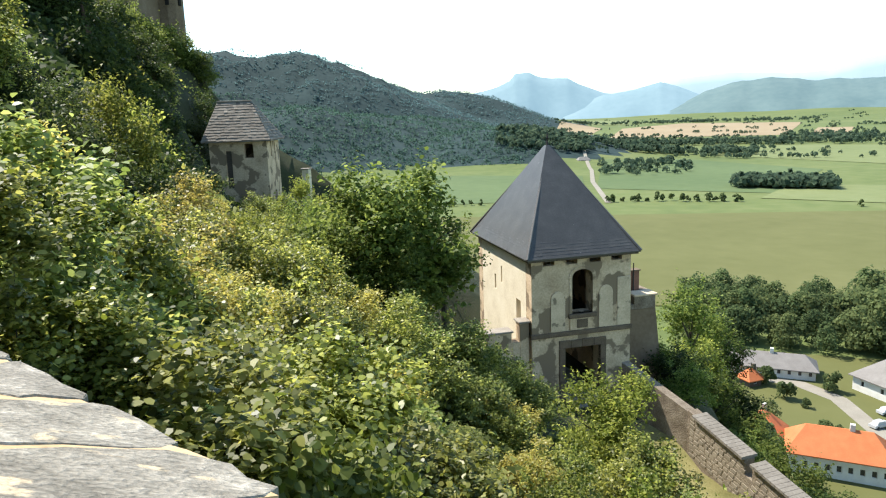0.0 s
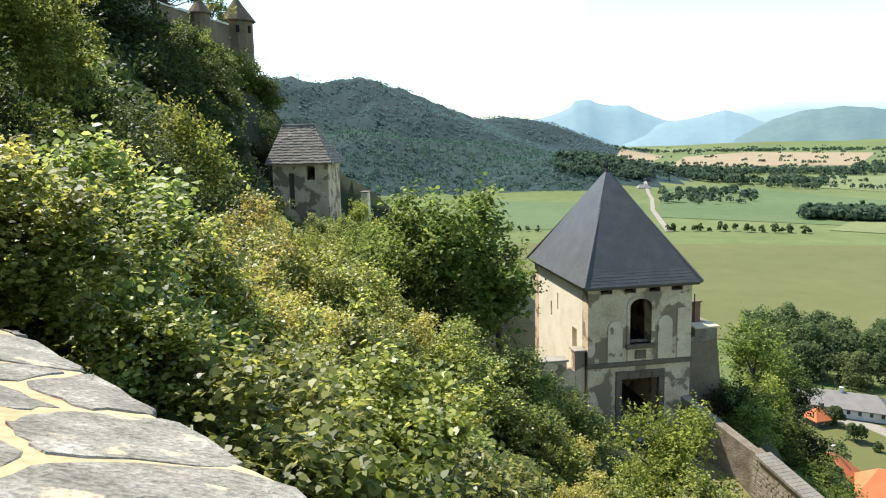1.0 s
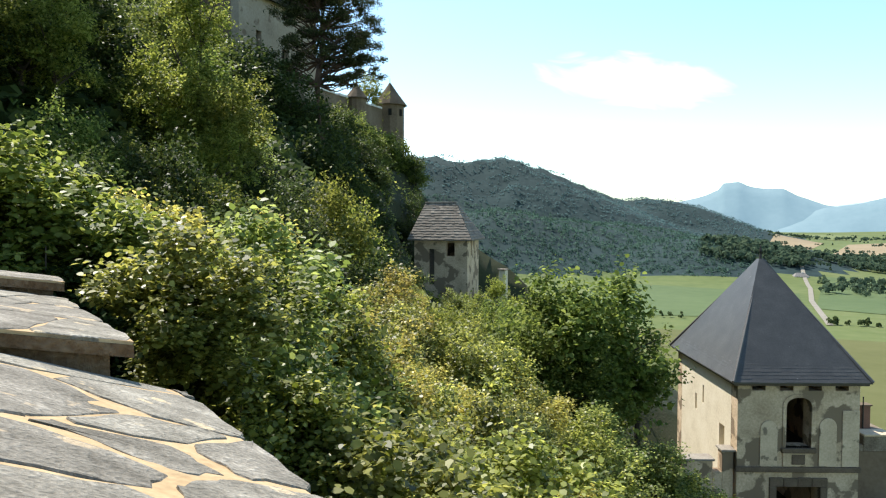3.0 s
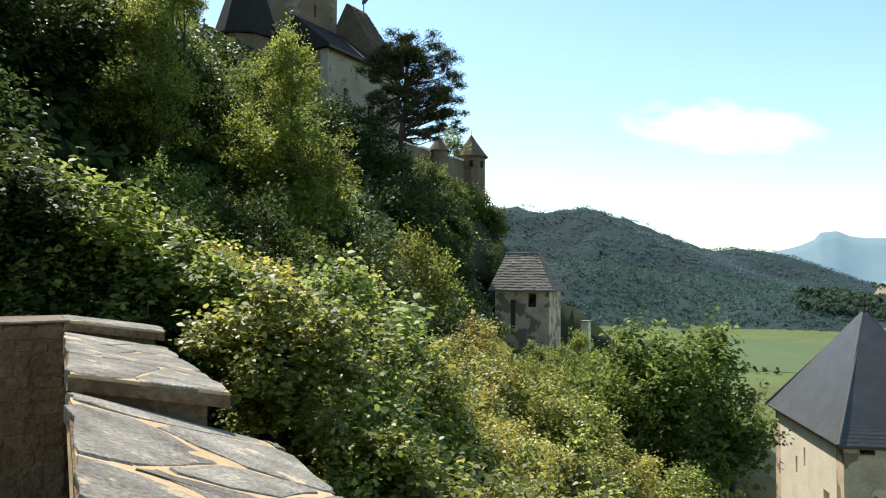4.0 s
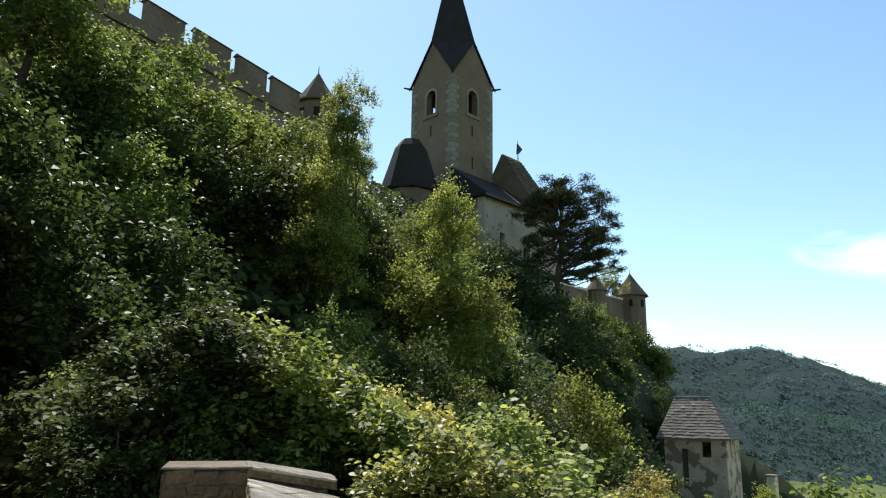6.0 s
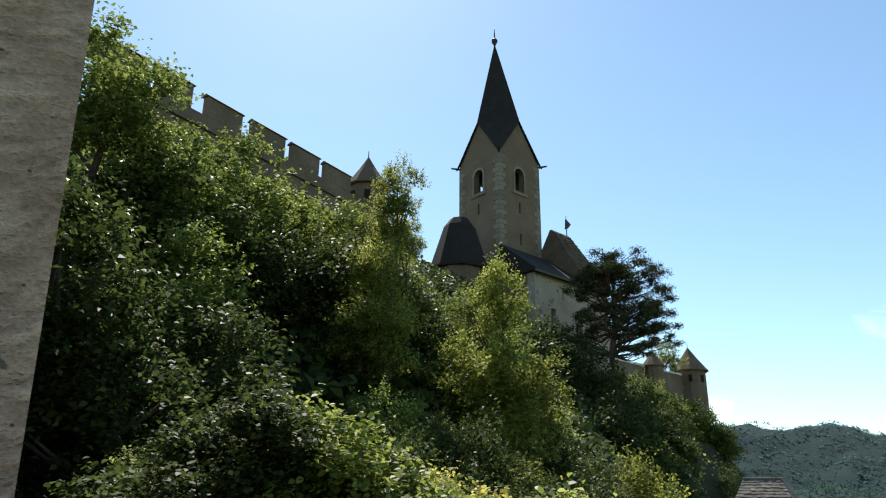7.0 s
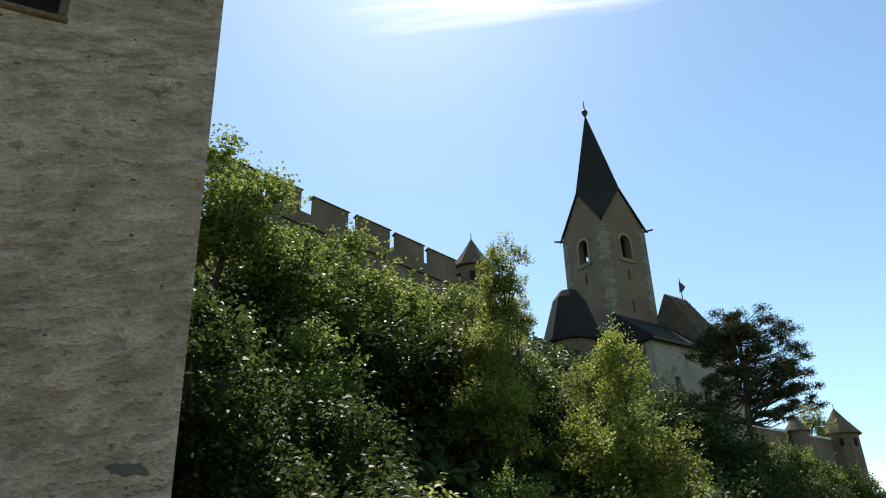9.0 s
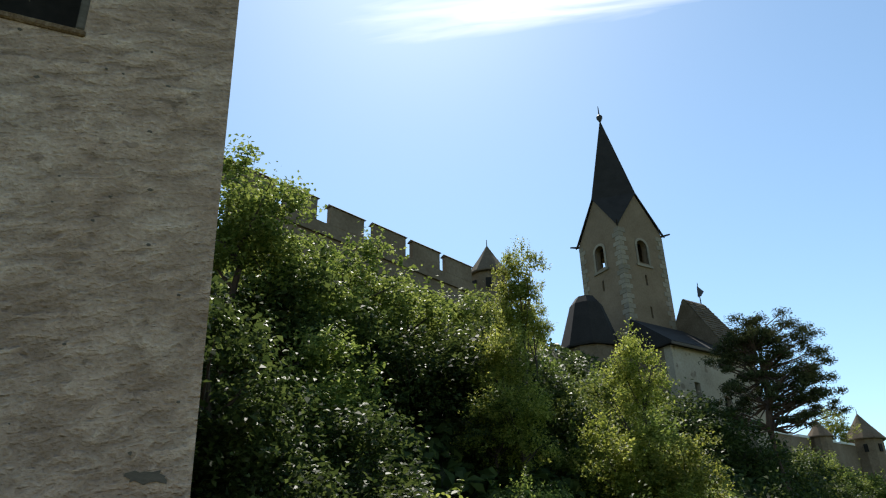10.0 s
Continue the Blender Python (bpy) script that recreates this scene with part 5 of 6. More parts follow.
def crown_leaves(seed, twigs, per, leaf, reach, lobes=9, inner=0.55):
    """Leaves of a crown about one metre in radius: separate tufts bulge from it with gaps between; each tuft bears twigs that
    grow outward and up, with leaves spread flat on both sides; some long shoots stand out, and a dense core fills the tufts."""
    rng = np.random.RandomState(seed)
    d = rng.normal(size=(lobes, 3))
    d /= np.linalg.norm(d, axis=1)[:, None]
    d[:, 2] = d[:, 2] * 0.9 + 0.1
    lc = d * rng.uniform(0.2, 0.88, (lobes, 1))
    lr = rng.uniform(0.12, 0.31, lobes) * (1.25 - 0.55 * np.linalg.norm(lc, axis=1))
    which = rng.choice(lobes, twigs, p=lr ** 2 / (lr ** 2).sum())
    u = rng.normal(size=(twigs, 3))
    u /= np.linalg.norm(u, axis=1)[:, None]
    u[:, 2] = np.where(u[:, 2] < -0.25, -u[:, 2], u[:, 2])
    core = rng.uniform(size=twigs) < 0.14
    shoot = (rng.uniform(size=twigs) < 0.07) & ~core
    start = np.where(core, rng.uniform(0.0, 0.5, twigs), rng.uniform(inner, 0.95, twigs))
    base = lc[which] + u * (lr[which] * start)[:, None]
    axis = u * 0.75 + rng.normal(size=u.shape) * 0.35 + np.array([0, 0, 0.4]) + shoot[:, None] * np.array([0, 0, 0.8])
    axis /= np.linalg.norm(axis, axis=1)[:, None]
    long = reach * rng.uniform(0.6, 1.3, twigs) * np.where(shoot, 1.8, 1.0)
    step = np.tile((np.arange(per) + 0.5) / per, twigs)
    hand = np.tile(np.where(np.arange(per) % 2, 1.0, -1.0), twigs)[:, None]
    A, C, L = np.repeat(axis, per, 0), np.repeat(core, per), np.repeat(long, per)
    side = np.cross(A, np.array([0, 0, 1.0]))
    side /= np.linalg.norm(side, axis=1)[:, None] + 1e-6
    p = np.repeat(base, per, 0) + A * (L * step)[:, None] + side * hand * leaf * 0.55 + rng.normal(size=A.shape) * leaf * 0.3
    t = side * hand + A * 0.6 + rng.normal(size=A.shape) * 0.35
    nrm = np.array([0, 0, 1.0]) + A * 0.3 + rng.normal(size=A.shape) * 0.55
    return leaf_faces(p, t, nrm, leaf * np.where(C, 1.35, 1.0)[:, None], rng, twigs > 1000)


def trunk_bm(seed, h=1.7, r=0.07, limbs=6):
    rr = random.Random(seed)
    bm = bmesh.new()
    pts = [(0, 0, -0.25), (rr.uniform(-.05, .05), rr.uniform(-.05, .05), h * 0.4), (rr.uniform(-.1, .1), rr.uniform(-.1, .1), h * 0.75), (rr.uniform(-.15, .15), rr.uniform(-.15, .15), h * 1.15)]
    add_tube(bm, pts, [r * 1.25, r * 0.85, r * 0.55, r * 0.12], 7)
    for k in range(limbs):
        z = h * rr.uniform(0.45, 0.85)
        a = rr.uniform(0, 6.28)
        q = rr.uniform(0.5, 0.8)
        add_tube(bm, [(0, 0, z), (math.cos(a) * q * 0.5, math.sin(a) * q * 0.5, z + 0.22), (math.cos(a) * q, math.sin(a) * q, z + 0.5)], [r * 0.4, r * 0.26, r * 0.06], 5)
    return bm


def make_tree(name, label, seed, leaf_material, sprays, per, leaf, spread, lobes=9, center=1.6, trunk=True, inner=0.55, category="tree"):
    """A tree of unit size: the crown about one metre in radius, its middle at the height center."""
    t = thing(name, label, category, Matrix.Translation((0, 0, -500)))
    v = crown_leaves(seed, sprays, per, leaf, spread, lobes, inner)
    share("crown", mesh_from("crown", v, v.shape[1], leaf_material), t)
    part("trunk", trunk_bm(seed, center, 0.06 if trunk else 0.035, 6 if trunk else 9), M_BARK, t)
    return t


def recolour(src, name, label, leaf_material, category="tree"):
    """The same growth with other leaves."""
    t = copy_thing(src, src.matrix_basis)
    t.name = name
    t["label"], t["category"] = label, category
    for o in t.children:
        if o.name.startswith("crown"):
            me = o.data.copy()
            me.materials.clear()
            me.materials.append(leaf_material)
            o.data = me
    return t


def plant(src, x, y, top, r, turn, base=None, group="", flat=1.0):
    """Sets a copy on the ground with its top at the given height: the trunk grows, the crown keeps its shape."""
    z = float(height(x, y)) if base is None else base
    h = max(top - z, 1.4 * r * flat)
    t = copy_thing(src, frame_at((x, y, z), turn))
    for o in t.children:
        if o.name.startswith("crown"):
            o.location, o.scale = (0, 0, h - 1.2 * r * flat), (r, r, r * flat)
        else:
            o.scale = (r, r, max(h - 0.9 * r * flat, 0.5) / src["unit_top"] * 1.6)
    if group:
        t["group"] = group
    return t


SPECS = [("hazel_bush", "dense green hazel bush with sunlit leaves", L_BUSH, 34, 1.0, False, "bush"), ("broadleaf_tree", "broadleaf tree with rounded green crown", L_TREE, 46, 1.55, True, "tree")]
OTHER = [("green_shrub", "hazel_bush", "dense mid-green shrub with dark hollows", L_SHRUB, "bush"), ("yellow_bush", "hazel_bush", "sparse bush with yellowing sunlit leaves", L_YELLOW, "bush"), ("grey_bush", "hazel_bush", "soft grey-green bush with narrow leaves", L_GREY, "bush"),
         ("dark_tree", "broadleaf_tree", "broadleaf tree with slope shade painted into dark leaves", L_SHADED, "tree"), ("light_tree", "broadleaf_tree", "light green broadleaf tree with sunlight painted into its leaves", L_SUNLIT, "tree")]
# three grades of leaf: fine for what stands near the terrace, coarser further off
GRADES = [(1800, 7, 0.06, 0.2), (950, 8, 0.06, 0.2), (420, 7, 0.084, 0.22)]
PROTO = {}
for g, (sprays, per, leaf, spread) in enumerate(GRADES):
    for name, label, lm, lobes, center, tr, cat in SPECS:
        for k in range(3):
            t = make_tree(name, label, 20 + k * 7 + len(name), lm, sprays, per, leaf, spread, lobes, center, tr, category=cat)
            t["unit_top"] = center + 1.1
            PROTO[name, k, g] = t
    for k in range(3):
        for nm, src, label, lm, cat in OTHER:
            t = recolour(PROTO[src, k, g], nm, label, lm, cat)
            t["unit_top"] = PROTO[src, k, g]["unit_top"]
            PROTO[nm, k, g] = t


def grade(dist):
    return 0 if dist < 13 else 1 if dist < 34 else 2


def at(bearing, dist):
    p = polar(bearing, dist)
    return p.x, p.y


tr_rng = random.Random(77)
# named single trees: kind, bearing, distance, top height, radius
for kind, bearing, dist, top, r in (
        ("broadleaf_tree", 13.9, 62.0, -7.3, 1.8), ("dark_tree", 12.4, 62.0, -7.7, 2.0), ("broadleaf_tree", 14.9, 60.0, -7.5, 1.6), ("light_tree", 11.0, 64.0, -7.8, 2.0), ("walnut", 4.9, 33.0, -1.0, 3.9), ("broadleaf_tree", 9.2, 31.0, -2.2, 3.3), ("broadleaf_tree", 1.9, 34.0, -4.0, 2.4), ("broadleaf_tree", 7.2, 30.0, -4.2, 2.8), ("broadleaf_tree", 11.2, 40.0, -4.8, 2.5), ("light_tree", 11.7, 56.0, -5.4, 2.2), ("light_tree", 9.6, 58.0, -5.8, 2.4), ("broadleaf_tree", 7.6, 60.0, -6.6, 2.6), ("broadleaf_tree", 22.4, 88.0, 11.0, 3.0), ("broadleaf_tree", 23.8, 86.0, 12.2, 3.0), ("broadleaf_tree", 25.3, 70.0, 10.8, 2.6), ("broadleaf_tree", 20.9, 92.0, 8.2, 2.8), ("dark_tree", 19.9, 92.0, 4.2, 2.6),
        ("light_tree", -11.4, 25.0, -8.4, 2.1), ("dark_tree", -16.6, 45.0, -16.6, 2.0), ("broadleaf_tree", -18.0, 43.0, -17.4, 1.9), ("broadleaf_tree", -15.4, 47.0, -17.0, 1.8), ("yellow_bush", 24.5, 14.0, -1.5, 1.3), ("yellow_bush", 21.5, 15.0, -2.3, 1.3), ("yellow_bush", 18.0, 16.0, -3.0, 1.3), ("yellow_bush", 28.0, 12.0, -0.9, 1.2), ("yellow_bush", 22.8, 11.5, -1.9, 1.1), ("yellow_bush", 15.0, 14.0, -3.0, 1.2), ("dark_tree", 19.6, 80.0, 1.5, 2.2), ("broadleaf_tree", 18.9, 82.0, -0.4, 2.0), ("dark_tree", 20.4, 76.0, 1.2, 2.3), ("dark_tree", 19.2, 74.0, -1.6, 1.8), ("grey_bush", 14.5, 19.0, -4.6, 1.6), ("light_tree", -14.5, 24.0, -10.6, 1.8),
        ("light_tree", 36.2, 25.0, 9.0, 1.3), ("light_tree", 34.0, 24.5, 5.6, 1.7), ("light_tree", 38.2, 24.5, 6.2, 1.8), ("light_tree", 35.6, 23.0, 3.6, 1.6), ("grey_bush", 33.2, 27.0, 4.2, 1.7), ("light_tree", 46.8, 23.0, 9.0, 1.3), ("light_tree", 47.8, 22.0, 6.6, 1.4), ("light_tree", 45.6, 22.0, 6.8, 1.3), ("dark_tree", 35.0, 35.0, 7.6, 1.4), ("broadleaf_tree", 38.0, 34.0, 10.0, 1.8), ("broadleaf_tree", 38.5, 33.0, 9.0, 3.0),
        ("light_tree", 44.9, 25.0, 12.7, 1.15), ("light_tree", 44.0, 26.0, 10.6, 0.8), ("light_tree", 46.0, 25.0, 11.2, 1.1),
        ("broadleaf_tree", 50.6, 30.0, 12.3, 3.2), ("broadleaf_tree", 55.2, 28.0, 13.4, 3.4), ("broadleaf_tree", 59.8, 26.0, 14.1, 2.8), ("broadleaf_tree", 69.3, 22.0, 14.8, 2.6), ("broadleaf_tree", 65.2, 23.0, 12.7, 2.5),
        ("dark_tree", 64.0, 22.0, 11.3, 3.4), ("dark_tree", 60.5, 17.0, 4.8, 2.6), ("dark_tree", 66.0, 14.0, 4.0, 2.2), ("dark_tree", 71.0, 15.0, 7.0, 2.6), ("broadleaf_tree", 62.5, 20.0, 5.6, 2.3),
        ("dark_tree", 49.0, 26.0, 6.5, 3.2), ("dark_tree", 54.0, 24.0, 6.0, 3.0), ("dark_tree", 44.0, 28.0, 7.4, 2.8), ("broadleaf_tree", 37.0, 28.0, 5.0, 2.8),
        ("dark_tree", 31.5, 52.0, 6.8, 3.0), ("dark_tree", 29.0, 50.0, 5.8, 3.2), ("dark_tree", 33.5, 46.0, 7.0, 3.0), ("dark_tree", 27.0, 58.0, 6.8, 2.8), ("dark_tree", 25.4, 64.0, 8.4, 2.6),
        ("broadleaf_tree", 22.9, 90.0, 11.0, 3.3), ("broadleaf_tree", 21.2, 90.0, 7.2, 3.0), ("broadleaf_tree", 24.6, 84.0, 12.0, 2.9), ("broadleaf_tree", 19.4, 92.0, 3.6, 2.4), ("dark_tree", 22.9, 67.0, 2.0, 2.4), ("dark_tree", 24.2, 62.0, 3.2, 3.4),
        ("grey_bush", 19.9, 60.0, -3.2, 2.3), ("grey_bush", 20.4, 64.0, -3.2, 1.5), ("grey_bush", 15.6, 56.0, -6.0, 2.2), ("light_tree", 12.9, 64.0, -4.4, 1.3), ("light_tree", 14.6, 63.0, -5.9, 1.2), ("grey_bush", 16.2, 62.0, -5.4, 1.7), ("broadleaf_tree", 12.6, 57.0, -5.6, 1.9), ("light_tree", 23.3, 95.0, 20.4, 2.7), ("dark_tree", 25.8, 68.0, 10.2, 2.3), ("broadleaf_tree", 24.5, 76.0, 10.9, 2.4), ("broadleaf_tree", 23.2, 84.0, 11.6, 2.6), ("broadleaf_tree", 22.2, 91.0, 11.9, 2.4), ("dark_tree", 27.6, 62.0, 8.8, 2.0), ("dark_tree", 21.6, 94.0, 11.6, 3.0), ("dark_tree", 23.0, 90.0, 11.8, 3.0), ("dark_tree", 24.6, 84.0, 11.6, 2.8), ("dark_tree", 20.6, 95.0, 8.0, 2.8), ("broadleaf_tree", -18.0, 60.0, -13.4, 3.1), ("broadleaf_tree", -19.3, 64.0, -16.8, 2.9), ("light_tree", -18.6, 56.0, -16.5, 2.6), ("dark_tree", -20.8, 66.0, -19.5, 2.6), ("broadleaf_tree", -19.8, 54.0, -18.5, 2.6), ("dark_tree", -21.5, 56.0, -20.5, 2.6), ("broadleaf_tree", -22.5, 52.0, -20.8, 2.4), ("dark_tree", -17.6, 52.0, -19.0, 2.4), ("broadleaf_tree", -24.5, 48.0, -21.0, 2.2), ("broadleaf_tree", -26.5, 46.0, -21.4, 2.2), ("dark_tree", -28.5, 44.0, -21.8, 2.2), ("broadleaf_tree", -30.5, 42.0, -21.6, 2.2), ("broadleaf_tree", -22.0, 44.0, -18.8, 1.8), ("broadleaf_tree", 11.6, 48.0, -5.0, 2.2)):
    if kind == "walnut":
        src = PROTO["broadleaf_tree", 1, 0]
    else:
        src = PROTO[kind, tr_rng.randint(0, 2), grade(dist)]
    x, y = at(bearing, dist)
    t = plant(src, x, y, top, r, tr_rng.uniform(0, 360), group="trees on the castle slope", flat=1.55 if r < 1.4 and kind == "light_tree" else 1.3 if kind == "light_tree" else 1.15)
    if kind == "walnut":
        t["label"] = "large walnut tree with dense dark green crown"

# growth that covers the slope in a rolling layer, tops capped by elevation per bearing to fit the camera's view
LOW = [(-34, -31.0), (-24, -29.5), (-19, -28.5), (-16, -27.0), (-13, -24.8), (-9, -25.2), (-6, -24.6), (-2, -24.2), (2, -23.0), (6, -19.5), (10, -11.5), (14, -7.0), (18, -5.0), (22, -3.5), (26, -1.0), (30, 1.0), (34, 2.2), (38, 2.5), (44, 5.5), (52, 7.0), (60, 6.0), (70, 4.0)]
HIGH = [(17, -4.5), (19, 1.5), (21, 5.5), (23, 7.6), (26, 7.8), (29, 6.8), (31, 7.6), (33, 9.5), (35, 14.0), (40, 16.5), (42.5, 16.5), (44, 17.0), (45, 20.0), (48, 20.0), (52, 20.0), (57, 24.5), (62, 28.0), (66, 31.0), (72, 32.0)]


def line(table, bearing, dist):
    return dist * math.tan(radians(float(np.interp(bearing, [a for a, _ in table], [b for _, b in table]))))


dist = 4.6
while dist < 84:
    size = min(0.85 + dist * 0.042, 2.7)
    b0 = -34.0
    while b0 < 72:
        stepb = math.degrees(size * 1.2 / dist)
        bear = b0 + tr_rng.uniform(-0.3, 0.3) * stepb
        dd = dist + tr_rng.uniform(-0.4, 0.4) * size
        b0 += stepb
        x, y = at(bear, dd)
        z = float(height(x, y))
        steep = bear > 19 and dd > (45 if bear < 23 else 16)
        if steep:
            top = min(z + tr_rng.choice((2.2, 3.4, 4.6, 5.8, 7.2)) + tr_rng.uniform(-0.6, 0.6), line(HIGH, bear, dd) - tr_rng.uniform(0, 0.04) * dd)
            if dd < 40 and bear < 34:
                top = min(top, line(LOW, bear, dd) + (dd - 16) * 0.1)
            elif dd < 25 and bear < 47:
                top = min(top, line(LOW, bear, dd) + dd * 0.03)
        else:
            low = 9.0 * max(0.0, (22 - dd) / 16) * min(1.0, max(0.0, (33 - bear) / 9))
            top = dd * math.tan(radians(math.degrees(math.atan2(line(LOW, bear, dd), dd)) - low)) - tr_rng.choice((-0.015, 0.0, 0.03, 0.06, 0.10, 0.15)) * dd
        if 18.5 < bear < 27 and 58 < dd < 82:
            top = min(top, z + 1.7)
        # lower caps so that the small gate tower stays visible to the camera
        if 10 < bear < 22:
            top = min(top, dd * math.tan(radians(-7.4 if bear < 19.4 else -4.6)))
        if (bear > 48 and dd < 13) or (-21 < bear < 3.5 and dd > 33) or (bear < -15 and dd > 25) or (not steep and dd > 60) or (bear < 22 and dd > 66) or (10 < bear < 20.5 and dd > 55):
            continue
        if 0.616 * x + 0.788 * y < 1.5 or top - z < 1.0 or math.hypot(x - 11.5, y - 31) < 4 or math.hypot(x + 40, y - 56) < 9:
            continue
        k = tr_rng.random()
        if steep:
            # mostly dark leaves from 23 to 35 degrees, painting the shade there
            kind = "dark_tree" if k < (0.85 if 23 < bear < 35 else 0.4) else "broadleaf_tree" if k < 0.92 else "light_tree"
        else:
            kind = "green_shrub" if k < (0.12 if dd < 12 else 0.08) else "hazel_bush" if k < (0.82 if dd < 12 else 0.5) else "grey_bush" if k < (0.93 if dd < 12 else 0.68) else "yellow_bush" if k < (1.1 if dd < 12 else 0.92) else "light_tree"
        r = size * tr_rng.uniform(0.9, 1.25)
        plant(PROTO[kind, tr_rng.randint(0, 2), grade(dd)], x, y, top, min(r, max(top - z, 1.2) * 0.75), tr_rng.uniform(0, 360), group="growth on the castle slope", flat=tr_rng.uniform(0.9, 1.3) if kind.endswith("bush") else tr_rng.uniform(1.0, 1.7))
    dist += size * 1.2

# undergrowth over the whole slope
ur = np.random.RandomState(31)
ub = np.concatenate([ur.uniform(-30, 75, 36000), ur.uniform(15, 72, 26000)])
ud = np.concatenate([ur.uniform(9, 90, 36000), ur.uniform(20, 80, 26000)])
ux, uy = -np.sin(np.radians(ub)) * ud, np.cos(np.radians(ub)) * ud
uz = height(ux, uy)
keep = (np.hypot(ux - 11.5, uy - 32) > 4.5) & (np.hypot(ux - 6.5, uy - 46) > 9) & ((ub > 3) | (ud < 38)) & (uz > -40)
up = np.stack([ux, uy, uz + ur.uniform(0.0, 0.9, len(ux))], 1)[keep]
un = ur.normal(size=up.shape) * 0.6 + np.array([0.4, -0.3, 0.9])
un /= np.linalg.norm(un, axis=1)[:, None]
# light leaves right of this bearing, shade-painted dark ones left of it
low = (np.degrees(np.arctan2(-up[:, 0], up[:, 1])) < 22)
for which, size, leaves, label in ((low, 0.34, L_BUSH, "brambles and saplings in the lighter leaf tone on the slope"), (~low, 0.5, L_SHADED, "undergrowth with shade painted into dark leaves on the slope")):
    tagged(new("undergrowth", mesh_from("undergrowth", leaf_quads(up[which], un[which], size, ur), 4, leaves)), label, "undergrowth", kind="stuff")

# bushes right outside the parapet
# dark_tree entries here paint the shaded side of the bushes
for kind, bearing, dist, top, r in (("hazel_bush", 37.5, 5.0, 0.08, 0.72), ("green_shrub", 34.6, 6.2, -0.15, 0.85), ("hazel_bush", 32.0, 5.4, -0.75, 0.8), ("dark_tree", 28.0, 5.0, -1.7, 0.8), ("dark_tree", 22.5, 5.2, -2.2, 0.8), ("hazel_bush", 17.0, 5.8, -2.8, 0.8), ("green_shrub", 44.5, 7.2, 0.7, 1.1), ("green_shrub", 49.5, 7.4, 1.3, 1.15), ("dark_tree", 55.0, 7.6, 1.35, 1.1), ("dark_tree", 41.5, 6.4, -0.35, 0.7), ("dark_tree", 46.5, 6.5, -0.1, 0.75), ("dark_tree", 51.0, 6.7, 0.05, 0.8), ("dark_tree", 55.5, 6.7, 0.05, 0.8), ("dark_tree", 60.0, 6.9, 0.1, 0.8), ("dark_tree", 57.5, 11.0, 1.5, 1.7), ("dark_tree", 61.0, 10.0, 1.0, 1.6), ("hazel_bush", 28.0, 9.5, -1.2, 1.4), ("grey_bush", 62.5, 11.5, 0.75, 0.9), ("hazel_bush", 20.0, 9.0, -2.3, 1.5), ("hazel_bush", 12.0, 8.5, -3.0, 1.5), ("hazel_bush", 4.0, 9.0, -3.9, 1.5), ("grey_bush", 5.0, 27.0, -9.0, 2.2), ("hazel_bush", 2.6, 28.0, -10.3, 2.1), ("grey_bush", 0.6, 28.5, -11.2, 2.0), ("hazel_bush", -1.2, 28.0, -11.6, 1.9), ("hazel_bush", -2.8, 28.5, -12.4, 1.9), ("grey_bush", -4.6, 28.0, -12.7, 1.8), ("hazel_bush", 6.8, 25.0, -7.0, 2.0), ("hazel_bush", 3.8, 23.5, -9.2, 2.0), ("grey_bush", 0.2, 24.0, -10.5, 1.9), ("yellow_bush", -2.4, 24.0, -10.6, 1.8), ("dark_tree", 59.0, 8.4, 1.2, 1.2)):
    x, y = at(bearing, dist)
    plant(PROTO[kind, tr_rng.randint(0, 2), grade(dist)], x, y, top, r, tr_rng.uniform(0, 360), group="bushes by the parapet" if dist < 20 else "bushes before the gate")

for t in PROTO.values():
    for o in list(t.children):
        bpy.data.objects.remove(o)
    bpy.data.objects.remove(t)

# Scots pine on the rock
pine = thing("pine_tree", "tall dark pine with bare lower trunk", "tree", Matrix.Translation(polar(27.0, 57.0, 0)))
pz = float(height(*at(27.0, 57.0)))
part("trunk", tube([(0.2, 0, pz - 1), (0.1, 0, 6), (-0.2, 0.1, 10.5), (0.3, 0, 14), (0.1, 0, 17.8)], [0.36, 0.3, 0.25, 0.18, 0.05], 8), M_PINEBARK, pine)
prng = np.random.RandomState(5)
quads = []
bm = bmesh.new()
for cx, cz, rr in ((-2.0, 16.8, 1.5), (-0.3, 18.0, 1.3), (1.2, 17.6, 1.4), (2.5, 15.9, 1.5), (-1.2, 15.2, 1.5), (0.8, 15.6, 1.7), (-2.5, 13.4, 1.2), (2.0, 13.4, 1.6), (3.2, 14.2, 1.0), (0.3, 13.0, 1.2), (-3.2, 11.6, 0.8), (1.6, 11.6, 1.1), (-1.4, 17.6, 1.0), (3.0, 12.4, 0.9), (-2.9, 15.2, 0.9)):
    for _ in range(13):
        off = prng.normal(size=3) * rr * 0.62
        c = np.array([cx * 0.95 + 0.5, 0, cz - 0.2]) + off * np.array([1, 1.3, 1.0])
        add_tube(bm, [(0, 0, cz - 1.2), (c[0] * 0.5, c[1] * 0.5, c[2] - 0.6), tuple(c)], [0.08, 0.05, 0.02], 4)
        m = int(170 * rr)
        u = prng.normal(size=(m, 3))
        u /= np.linalg.norm(u, axis=1)[:, None]
        p = c + u * rr * 0.5 * prng.uniform(0.2, 1.15, (m, 1)) * np.array([1.1, 1.1, 0.6])
        quads.append(leaf_quads(p, u + prng.normal(size=u.shape) * 0.4, 0.26, prng, 0.24, 0.05))
part("limb", bm, M_PINEBARK, pine)
share("crown", mesh_from("crown", np.concatenate(quads), 4, L_PINE), pine)
